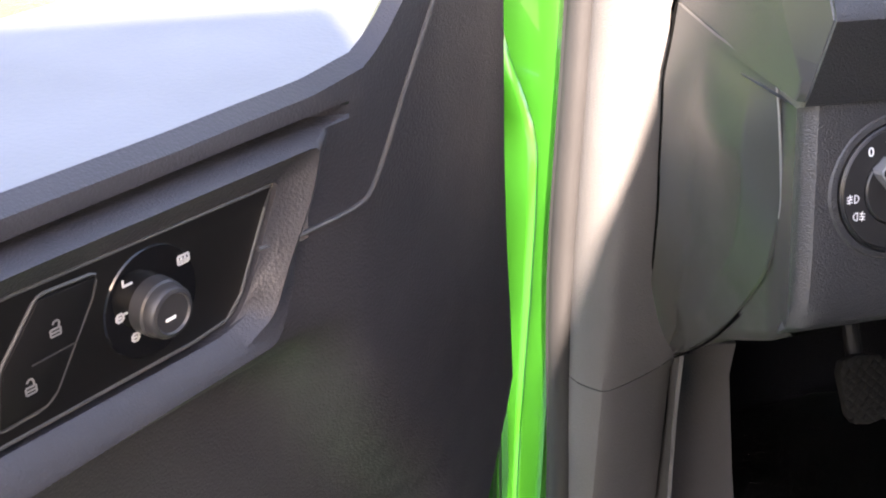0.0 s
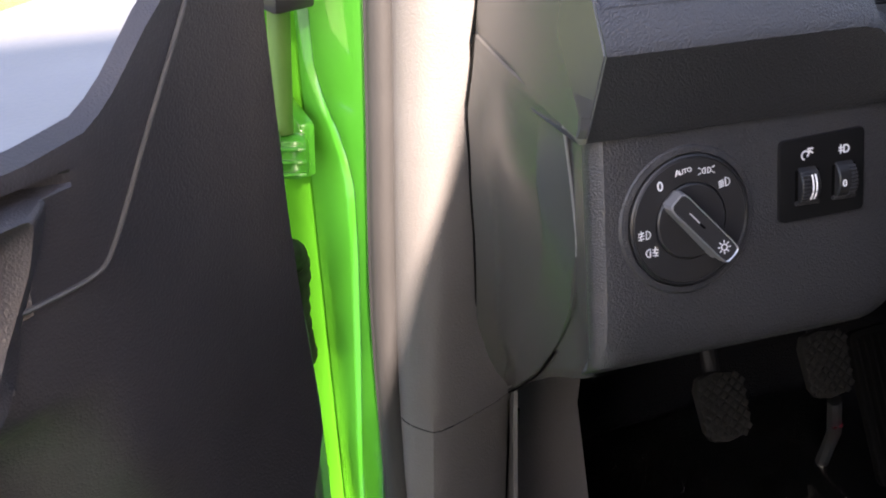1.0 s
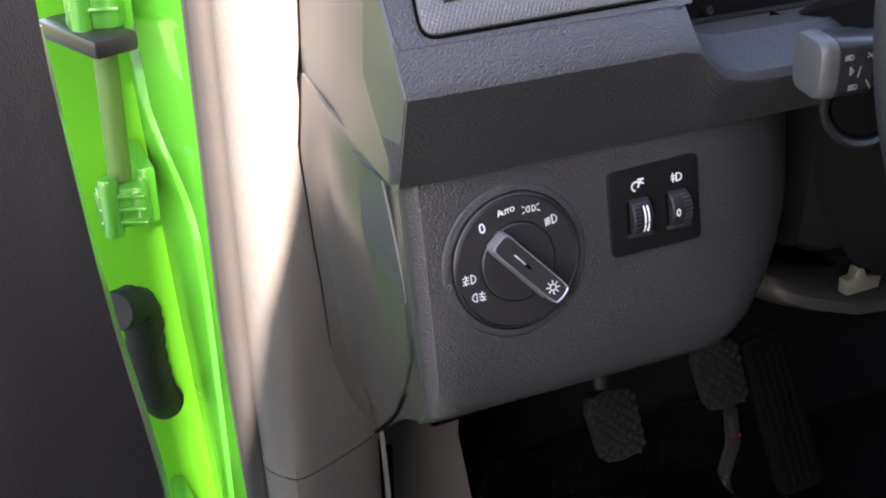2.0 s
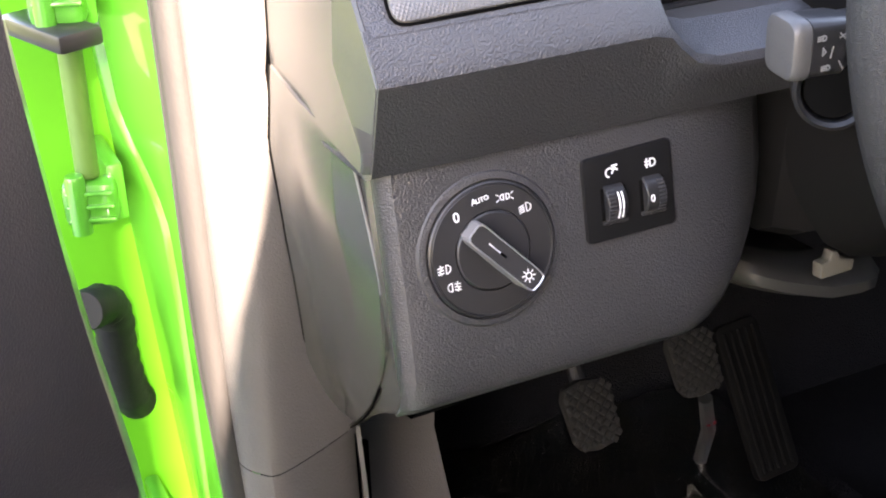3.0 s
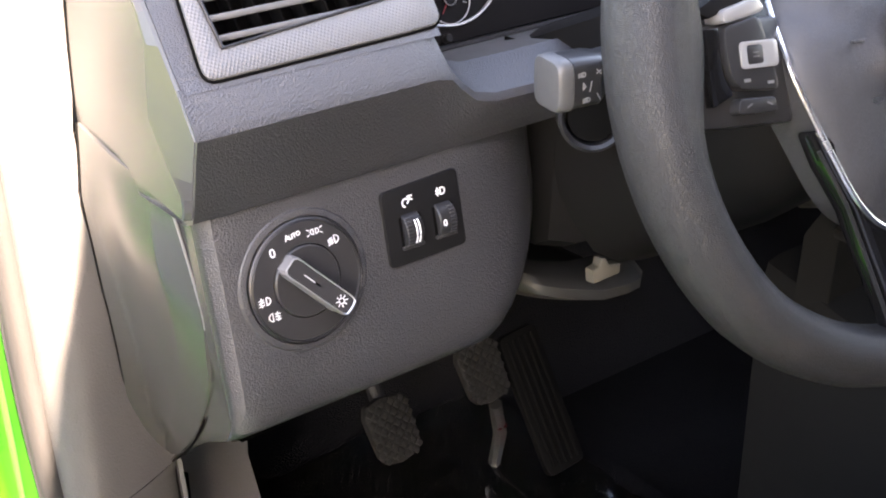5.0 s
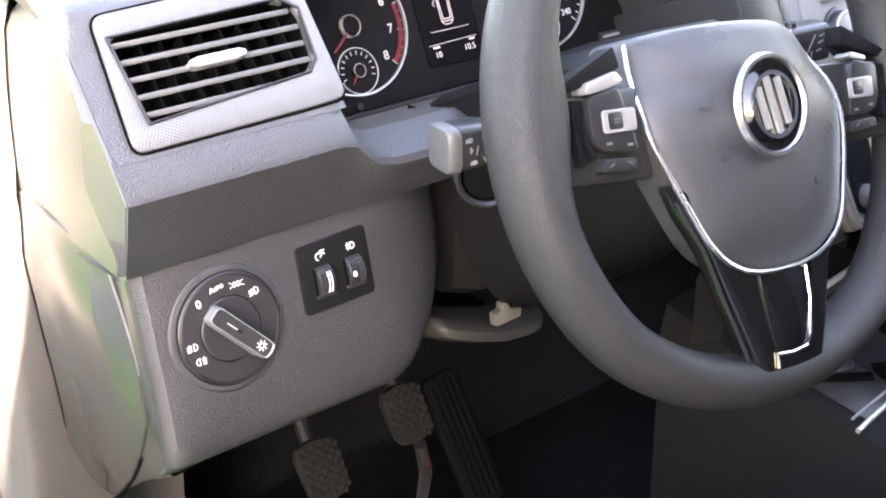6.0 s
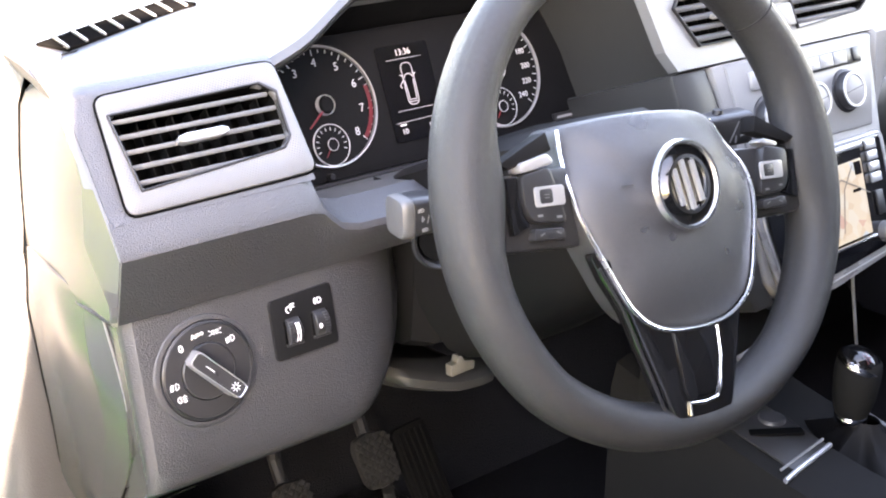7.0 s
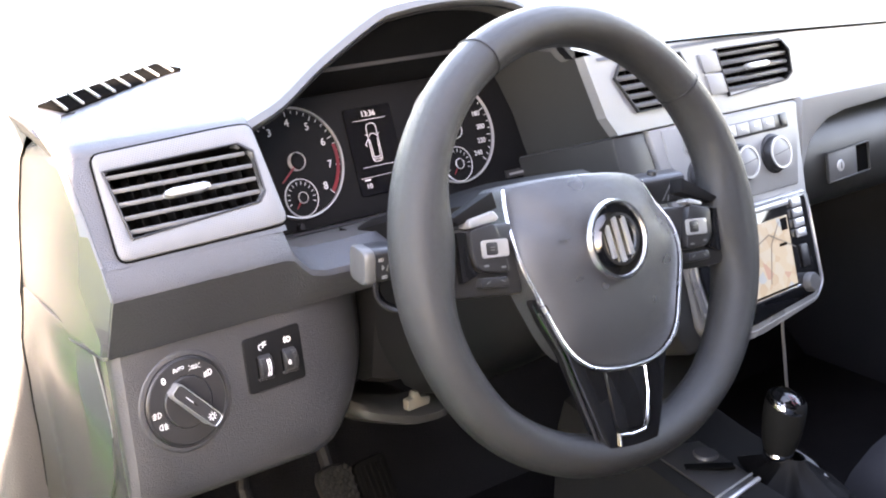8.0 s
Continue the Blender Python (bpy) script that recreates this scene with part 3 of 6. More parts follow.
    for x, y, zb in ((0.138, 0.06, 0.90), (0.142, 0.015, 0.893), (0.16, 0.006, 0.889), (0.22, 0.004, 0.885), (0.3, 0.004, 0.885), (0.42, 0.008, 0.885), (0.485, 0.012, 0.885)):
        rows.append([(x, y + 0.0, 1.03), (x, y, 0.98), (x, y + 0.003, 0.93), (x, y + 0.006, zb + 0.008), (x, y + 0.02, zb), (x, y + 0.08, zb - 0.005)])
    part("column_panel", loft(rows), SHROUD, d)
    rows = []
    for x, y in ((0.143, 0.06), (0.148, 0.046), (0.155, 0.038), (0.165, 0.032), (0.18, 0.028), (0.2, 0.026), (0.222, 0.025), (0.236, 0.028), (0.245, 0.036), (0.25, 0.05), (0.251, 0.075)):
        dz = float(np.interp(x, (0.143, 0.16, 0.2, 0.25), (-0.002, -0.006, -0.018, -0.022)))
        rows.append([(x, y + 0.04, 0.868 + dz), (x, y + 0.008, 0.866 + dz), (x, y, 0.861 + dz), (x, y + 0.001, 0.853 + dz), (x, y + 0.02, 0.845 + dz), (x, y + 0.14, 0.838 + dz)])
    part("knee_lip", loft(rows), KNEE, d, "curved lip of the knee shelf")
    return d


def fuse_cover():
    """The lid on the end of the dashboard: a bevelled band along its rear edge, a flat middle and a hollow towards the pillar."""
    c = thing("fuse_box_cover", "dark grey plastic fuse cover on the dashboard end", "fuse cover")
    rear = curve(((0.0315, 0.999), (0.027, 0.98), (0.0225, 0.951), (0.0215, 0.922), (0.0345, 0.884), (0.053, 0.857), (0.073, 0.833), (0.094, 0.81), (0.115, 0.789), (0.147, 0.761), (0.176, 0.738)), 4)
    front = curve(((0.153, 1.0055), (0.152, 0.985), (0.153, 0.955), (0.154, 0.925), (0.156, 0.895), (0.158, 0.87), (0.162, 0.845), (0.167, 0.82), (0.174, 0.795), (0.183, 0.765), (0.191, 0.737)), 4)
    def gap_x(z):
        return side_x(z) - float(np.interp(z, (0.74, 0.81, 0.9, 0.96, 1.0, 1.01), (0.022, 0.018, 0.012, 0.006, -0.005, -0.008)))
    rows = []
    for i, ((yr, zr), (yf, zf)) in enumerate(zip(rear, front)):
        k = 10.0 * i / (len(rear) - 1)
        u0, u1 = min(1, k / 2.4), min(1, (10 - k) / 2.2)
        rise = u0 * u0 * (3 - 2 * u0) * u1 * u1 * (3 - 2 * u1)
        fb = 0.2 + 0.016 * k
        fe = fb + 0.34
        def at(f, out):
            y, z = yr + (yf - yr) * f, zr + (zf - zr) * f
            return (out(z), y, z)
        def deck(z):
            return side_x(z) + 0.003 - 0.01 * rise
        row = [at(0.0, lambda z: lid_x(z) + 0.008), at(0.0, lambda z: lid_x(z)), at(0.012, lambda z: lid_x(z) - 0.001)]
        row += [at(fb * q, lambda z, q=q: (lid_x(z) - 0.001) * (1 - q) + deck(z) * q) for q in (0.5, 0.94)]
        row += [at(fb, deck), at(fb + 0.02, deck), at((fb + fe) / 2, deck), at(fe, deck)]
        for q in (0.25, 0.5, 0.75):
            row.append(at(fe + (1 - fe) * q, lambda z, q=q: deck(z) * (1 - q) + gap_x(z) * q + 0.0028 * rise * math.sin(math.pi * q)))
        row += [at(0.985, lambda z: gap_x(z)), at(1.0, lambda z: gap_x(z) + 0.0015), at(1.0, lambda z: gap_x(z) + 0.01)]
        rows.append(row)
    rows = [[(x + 0.012, y, z + 0.001) for x, y, z in rows[0]], [(x + 0.0012, y, z + 0.0008) for x, y, z in rows[0]]] + rows + [[(x + 0.012, y, z - 0.001) for x, y, z in rows[-1]]]
    part("lid", loft(rows), ENDCAP, c, angle=13)
    # highlight on the lid's rear edge, laid on as a paler thin rod
    part("edge_highlight", tube([(lid_x(z) - 0.0008, y - 0.0002, z) for y, z in rear[:13]], 0.0007, 6), STACK, c, "pale line for the highlight along the lid edge")
    part("lid_joint", tube([(gap_x(z) + 0.0004, y + 0.0012, z) for y, z in front], 0.0007, 6), DARKGAP, c, "dark joint round the lid")
    part("lid_joint", tube([(lid_x(z) + 0.0005, y - 0.001, z - 0.001) for y, z in rear[24:]], 0.0008, 6), DARKGAP, c, "dark joint round the lid")
    return c


def vent(name, frame_m, hole, slats, tab_at, label, tilt=20, depth=0.035, slat_h=0.0028):
    """An air vent: dark duct, outward slats, upright vanes and a thumb tab."""
    v = thing(name, label, "air vent", group="dashboard air vents")
    n = len(hole)
    b = bmesh.new()
    back = [b.verts.new((x, y, -depth)) for x, y in hole]
    front = [b.verts.new((x, y, 0.0005)) for x, y in hole]
    b.faces.new(back)
    for k in range(n):
        j = (k + 1) % n
        b.faces.new((back[k], back[j], front[j], front[k]))
    bmesh.ops.recalc_face_normals(b, faces=b.faces)
    bmesh.ops.reverse_faces(b, faces=b.faces)
    bmesh.ops.transform(b, matrix=frame_m, verts=b.verts)
    part("duct", b, DARKGAP, v)
    cx, cy = sum(p[0] for p in hole) / n, sum(p[1] for p in hole) / n
    grown = [(x + math.copysign(0.0016, x - cx), y + math.copysign(0.0014, y - cy)) for x, y in hole]
    part("bezel", ring_plate(grown, hole, -0.004, 0.0018, frame_m, 0.0006), SATIN, v, "dark rim")
    ys = [p[1] for p in hole]
    def span(y):
        xs = []
        for (x0, y0), (x1, y1) in zip(hole, hole[1:] + hole[:1]):
            if (y0 - y) * (y1 - y) < 0:
                xs.append(x0 + (x1 - x0) * (y - y0) / (y1 - y0))
        return min(xs), max(xs)
    lo, hi = min(ys), max(ys)
    for k in range(slats):
        y = lo + (hi - lo) * (k + 0.6) / (slats + 0.15)
        xa, xb = span(y)
        m = frame_m @ T((xa + xb) / 2, y, -0.006) @ Matrix.Rotation(radians(tilt), 4, "X")
        part("slat", box((xb - xa - 0.002, slat_h, 0.0075), m, 0.0011), VANE, v)
    for k in range(9):
        x = cx - (cx - min(p[0] for p in hole)) * 0.86 + k * (max(p[0] for p in hole) - min(p[0] for p in hole)) * 0.86 / 8
        part("vane", box((0.0014, (hi - lo) * 0.8, 0.012), frame_m @ T(x, cy, -0.022), 0.0004), CLUSTER, v)
    tab = prism([(-0.019, -0.0015), (-0.015, -0.0032), (0.012, -0.0032), (0.019, -0.0015), (0.019, 0.0015), (0.015, 0.0032), (-0.012, 0.0032), (-0.019, 0.0015)], -0.004, 0.003, frame_m @ T(*tab_at, 0), 0.0007)
    part("tab", tab, SILVER_PLAIN, v, "silver thumb tab")
    return v


def vents():
    hole = [(-0.083, 0.014), (0.026, 0.022), (0.034, 0.03), (0.037, 0.062), (0.026, 0.0705), (-0.087, 0.067)]
    outer = [(-0.0985, -0.0015), (0.02, 0.0), (0.0455, 0.001), (0.045, 0.086), (0.02, 0.0865), (-0.092, 0.082)]
    v = vent("side_air_vent", VF @ T(0, 0, 0.002), hole, 5, (-0.028, 0.042), "silver framed slatted air vent with thumb tab", slat_h=0.0034)
    part("side_filler", prism([(-0.1112, -0.002), (-0.0975, -0.002), (-0.091, 0.0835), (-0.1112, 0.0835)], -0.006, -0.0004, VF), GRAIN, v)
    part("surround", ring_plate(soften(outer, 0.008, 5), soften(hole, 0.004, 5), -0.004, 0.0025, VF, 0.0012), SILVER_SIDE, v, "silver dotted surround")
    rim = soften([(x + math.copysign(0.0008, x), y + math.copysign(0.0008, y - 0.04)) for x, y in outer], 0.009, 5)
    part("surround_joint", tube([VF @ Vector((x, y, 0.0006)) for x, y in rim], 0.0008, 6, True), DARKGAP, v, "fine dark joint round the surround")
    def loc(x, z):
        return (x - 0.6, (z - 1.025) * 1.063)
    right = [loc(0.603, 1.092), loc(0.7, 1.0965), loc(0.712, 1.103), loc(0.714, 1.125), loc(0.703, 1.136), loc(0.594, 1.138)]
    left = [loc(0.463, 1.0945), loc(0.552, 1.0945), loc(0.548, 1.12), loc(0.536, 1.141), loc(0.45, 1.139), loc(0.439, 1.127)]
    vent("centre_air_vent", CF @ T(0, 0, 0.0015), right, 5, (0.056, 0.097), "slatted air vent in the silver strip beside the hazard buttons", slat_h=0.004)
    vent("centre_air_vent", CF @ T(0, 0, 0.0015), left, 5, (-0.095, 0.097), "slatted air vent in the silver strip near the gauges", slat_h=0.004)


def defroster():
    g = thing("defroster_grille", "black slotted demister grille in the dashboard top", "grille")
    m = T(-0.013, 0.1625, 1.1563) @ Matrix.Rotation(radians(3.5), 4, "X") @ RZ(27.5)
    part("slot", box((0.158, 0.028, 0.004), m @ T(0, 0, -0.0012), 0.001), DARKGAP, g)
    for k in range(8):
        part("bar", box((0.0024, 0.034, 0.002), m @ T(-0.07 + 0.0205 * k, 0, 0.0012) @ RZ(-33), 0.0006), STACK, g)
    return g


# ---- instruments ----
def gauges():
    c = thing("instrument_cluster", "black instrument cluster with white dials and red zone", "instrument cluster")
    part("face", prism(rounded(-0.075, -0.062, 0.285, 0.058, 0.02), -0.008, 0.0, GF, 0.001), CLUSTER, c)
    for cx, kind in ((0.0, "rev"), (0.19, "speed")):
        m = GF @ T(cx, 0, 0)
        dial = part("dial", lathe([(0.0, 0.0006), (0.049, 0.0006), (0.0495, 0.0002)], m, 64), CLUSTER, c)
        part("dial_rim", lathe([(0.0502, 0.0), (0.0504, 0.0026), (0.0516, 0.0028), (0.0524, 0.0)], m, 72), SILVER_PLAIN, dial, "thin silver rim")
        ticks = []
        for k in range(33):
            a = radians(225 - 270 * k / 32)
            r0 = 0.0435 if k % 4 == 0 else 0.0458
            ticks.append([(r0 * math.cos(a), r0 * math.sin(a)), (0.0482 * math.cos(a), 0.0482 * math.sin(a))])
        part("scale_marks", strokes(ticks, 0.0007, m @ T(0, 0, 0.001)), PRINT, dial)
        if kind == "rev":
            for k in range(1, 9):
                a = radians(225 - 270 * k / 8)
                part("numeral", lettering(str(k), 0.0098, m @ T(0.037 * math.cos(a), 0.037 * math.sin(a), 0.001)), PRINT, dial)
            ring = arc(0, 0, 0.0478, 14, -45, 12)
            inn = arc(0, 0, 0.0440, 14, -45, 12)
            b = bmesh.new()
            o = [b.verts.new((*p, 0.0012)) for p in ring]
            i = [b.verts.new((*p, 0.0012)) for p in inn]
            for k in range(len(o) - 1):
                b.faces.new((o[k], i[k], i[k + 1], o[k + 1]))
            bmesh.ops.solidify(b, geom=b.faces[:], thickness=0.0002)
            bmesh.ops.transform(b, matrix=m, verts=b.verts)
            part("red_zone", b, REDZONE, dial, "red warning zone")
        else:
            for k, s in enumerate(("20", "40", "60", "80", "100", "120", "140", "160", "180", "200", "220", "240")):
                a = radians(225 - 270 * (k + 1) / 12)
                part("numeral", lettering(s, 0.0072, m @ T(0.0365 * math.cos(a), 0.0365 * math.sin(a), 0.001)), PRINT, dial)
        hub = lathe([(0.0, 0.006), (0.006, 0.006), (0.0072, 0.005), (0.0078, 0.001)], m @ T(0, 0.001, 0), 32)
        part("hub", hub, CLUSTER, dial, "needle hub")
        part("hub_ring", lathe([(0.0079, 0.0045), (0.0081, 0.0056), (0.0086, 0.0045), (0.0086, 0.001)], m @ T(0, 0.001, 0), 32), PRINT, dial)
        part("needle", prism([(-0.0009, 0.006), (0.0009, 0.006), (0.0005, 0.026), (-0.0005, 0.026)], 0.0035, 0.005, m @ RZ(128)), REDZONE, dial, "red needle")
        # small dial set low in the large one
        ms = m @ T(-0.003 if kind == "rev" else -0.004, -0.0325, 0.0012)
        small = part("small_dial", lathe([(0.0, 0.0004), (0.0165, 0.0004), (0.017, 0.0012), (0.0178, 0.0)], ms, 40), CLUSTER, dial, "small fuel or temperature dial")
        part("small_rim", lathe([(0.017, 0.0006), (0.0172, 0.0016), (0.0176, 0.0016), (0.0179, 0.0002)], ms, 40), PRINT, small, "thin pale rim")
        part("small_hub", lathe([(0.0, 0.003), (0.0035, 0.003), (0.0048, 0.0035), (0.0052, 0.0005)], ms, 24), CLUSTER, dial)
        part("small_hub_ring", lathe([(0.0048, 0.0034), (0.005, 0.0042), (0.0054, 0.0034)], ms, 24), PRINT, dial)
        t2 = [[(0.0125 * math.cos(radians(a)), 0.0125 * math.sin(radians(a))), (0.015 * math.cos(radians(a)), 0.015 * math.sin(radians(a)))] for a in range(-20, 201, 20)]
        part("small_marks", strokes(t2, 0.0006, ms @ T(0, 0, 0.0008)), PRINT, dial)
        part("small_needle", prism([(-0.0006, 0.004), (0.0006, 0.004), (0.0002, 0.0125), (-0.0002, 0.0125)], 0.0015, 0.0022, ms @ RZ(140)), REDZONE, dial)
    # display between the dials
    md = GF @ T(0.091, -0.001, 0.001)
    disp = part("display", prism(rounded(-0.028, -0.043, 0.028, 0.041, 0.003), -0.001, 0.0006, md), LCD, c, "dark information display")
    part("clock_digits", lettering("13:36", 0.0078, md @ T(0.0, 0.034, 0.001)), LCDWHITE, disp)
    for rule in ([(-0.019, 0.0285), (0.019, 0.0285)], [(-0.019, -0.0165), (0.019, -0.0165)], [(-0.024, -0.0265), (0.024, -0.0255)]):
        part("rule_line", strokes([rule], 0.00035, md @ T(0, 0, 0.0008)), LCDWHITE, disp)
    body = rounded(-0.0058, -0.0135, 0.0058, 0.0235, 0.0045, 4)
    car = [body + body[:1], arc(0, 0.009, 0.0048, 20, 160, 6), [(-0.0045, 0.008), (-0.0038, -0.009), (0.0038, -0.009), (0.0045, 0.008)], [(-0.0058, 0.012), (-0.0085, 0.0135)], [(0.0058, 0.012), (0.0085, 0.0135)], [(-0.0058, 0.009), (-0.0105, 0.004), (-0.009, 0.002)], [(-0.0045, -0.011), (0.0045, -0.011)]]
    part("car_symbol", strokes(car, 0.00055, md @ T(0.0, 0.001, 0.0008)), LCDWHITE, disp)
    part("trip_digits", lettering("10", 0.0068, md @ T(-0.017, -0.0345, 0.001)), LCDWHITE, disp)
    part("distance_digits", lettering("10.5", 0.0068, md @ T(0.015, -0.0335, 0.001)), LCDWHITE, disp)
    for mark in ([(-0.02, -0.0285), (-0.0145, -0.0285)], [(0.0165, -0.0275), (0.021, -0.0275)]):
        part("unit_mark", strokes([mark], 0.0014, md @ T(0, 0, 0.0008)), LCDWHITE, disp)
    part("reset_button", lathe([(0, 0.006), (0.0025, 0.006), (0.003, 0.005), (0.003, 0.0)], GF @ T(-0.012, -0.0585, 0), 16), SATIN, c)
    part("note_plate", prism(rounded(0.245, -0.058, 0.275, -0.05, 0.001), 0.0, 0.002, GF, 0.0004), SATIN, c)
    part("note_print", strokes([[(0.25, -0.054), (0.27, -0.054)]], 0.0022, GF @ T(0, 0, 0.0022)), SLAT, c)
    return c


# ---- light switch and dimmer ----
def light_switch():
    s = thing("light_switch", "round black rotary light switch with white symbols", "light switch")
    part("collar", lathe([(0.0425, -0.006), (0.0405, -0.0015), (0.0385, 0.0008), (0.0355, 0.0012), (0.0345, -0.001)], KN, 72), GRAIN, s)
    part("rim", lathe([(0.0345, -0.002), (0.0344, 0.0022), (0.0334, 0.003), (0.0327, 0.0022)], KN, 72), SATIN, s)
    part("face", lathe([(0.0328, 0.0022), (0.0322, 0.0028), (0.0205, 0.0034), (0.0202, 0.0026)], KN, 72), DIAL, s)
    part("turning_disc", lathe([(0.0, 0.0046), (0.019, 0.0044), (0.0198, 0.0036), (0.0199, 0.002)], KN, 64), DIAL, s)
    grip = KN @ RZ(-48)
    # narrow tapering grip
    outline = curve([(-0.0195, 0.0), (-0.018, 0.0058), (-0.006, 0.0062), (0.012, 0.0062), (0.0228, 0.0058), (0.0248, 0.003), (0.0248, -0.003), (0.0228, -0.0058), (0.012, -0.0062), (-0.006, -0.0062), (-0.018, -0.0058)], 3, True)
    def g(sx, sy, z, dz=0.0):
        return [(x * sx, y * sy, z + dz * (x * sx + 0.02) / 0.045) for x, y in outline]
    b = loft([[grip @ Vector(p) for p in row] for row in (g(1, 1, 0.003), g(1, 0.98, 0.009, 0.005), g(0.985, 0.93, 0.0108, 0.0055))], closed=True)
    handle = part("grip", b, GRIP, s)
    b = loft([[grip @ Vector(p) for p in row] for row in (g(0.985, 0.93, 0.0108, 0.0055), g(0.97, 0.86, 0.0118, 0.0058), g(0.95, 0.8, 0.0114, 0.0056))], closed=True)
    part("grip_edge", b, SILVER_PLAIN, handle, "bright edge of the grip")
    b = loft([[grip @ Vector(p) for p in row] for row in (g(0.955, 0.81, 0.0112, 0.0056), g(0.5, 0.5, 0.0112, 0.0056), g(0.1, 0.1, 0.0112, 0.0056))], closed=True)
    part("grip_top", b, DIAL, handle)
    part("pointer_line", strokes([[(-0.009, 0), (-0.002, 0)]], 0.0006, grip @ T(0, 0, 0.0138) @ Matrix.Rotation(radians(-7), 4, "Y")), PRINT, handle)
    ms = grip @ T(0.017, 0, 0.0162) @ Matrix.Rotation(radians(-7), 4, "Y") @ RZ(48)
    rays = [[(0.0031 * math.cos(radians(a)), 0.0031 * math.sin(radians(a))), (0.0045 * math.cos(radians(a)), 0.0045 * math.sin(radians(a)))] for a in range(0, 360, 45)]
    part("lamp_symbol", strokes([arc(0, 0, 0.0021, 0, 360, 12)] + rays, 0.0006, ms @ Matrix.Scale(0.75, 4)), WHITE, handle)
    top = KN @ T(0, 0, 0.0033)
    def at(deg, r=0.0268):
        return top @ T(r * math.cos(radians(deg)), r * math.sin(radians(deg)))
    part("zero_mark", lettering("0", 0.0072, at(131) @ RZ(6)), WHITE, s)
    part("auto_mark", lettering("A", 0.0046, at(102) @ T(-0.002, -0.0003) @ RZ(10)), WHITE, s)
    part("auto_mark", lettering("UTO", 0.0034, at(100) @ T(0.0017, 0.0) @ RZ(10)), WHITE, s)
    lamp = arc(0, 0, 0.0016, -90, 90, 6) + [(-0.0007, 0.0016), (-0.0007, -0.0016), (0, -0.0016)]
    side = [[(-x - 0.0016, y) for x, y in lamp], [(x + 0.0016, y) for x, y in lamp]]
    for sgn in (-1, 1):
        side += [[(sgn * 0.0042, k), (sgn * 0.0058, k * 1.6)] for k in (-0.0013, 0.0013)]
    part("side_light_symbol", strokes([[(x * 0.8, y * 0.85) for x, y in l] for l in side], 0.0004, at(70)), WHITE, s)
    low = [[(0.0, -0.0021), (0.0, 0.0021)] + [(x * 1.5 + 0.0, y * 1.3) for x, y in arc(0, 0, 0.0017, 90, -90, 8)]]
    low += [[(-0.0012, k), (-0.004, k - 0.0006)] for k in (-0.0016, -0.0006, 0.0004, 0.0014)]
    part("low_beam_symbol", strokes(low, 0.0004, at(41) @ RZ(6)), WHITE, s)
    fog = [[(0.0006, -0.0021), (0.0006, 0.0021)] + [(0.0006 + x * 1.4, y * 1.25) for x, y in arc(0, 0, 0.0017, 90, -90, 8)]]
    fog += [[(-0.0008, k), (-0.0038, k - 0.0004)] for k in (-0.0015, 0, 0.0015)] + [[(-0.0024, 0.0024), (-0.0018, 0.0008), (-0.0028, -0.0008), (-0.0022, -0.0024)]]
    part("fog_symbol", strokes(fog, 0.00042, at(188) @ RZ(0)), WHITE, s)
    part("rear_fog_symbol", strokes([[(-x, y) for x, y in l] for l in fog], 0.00042, at(210)), WHITE, s)
    return s


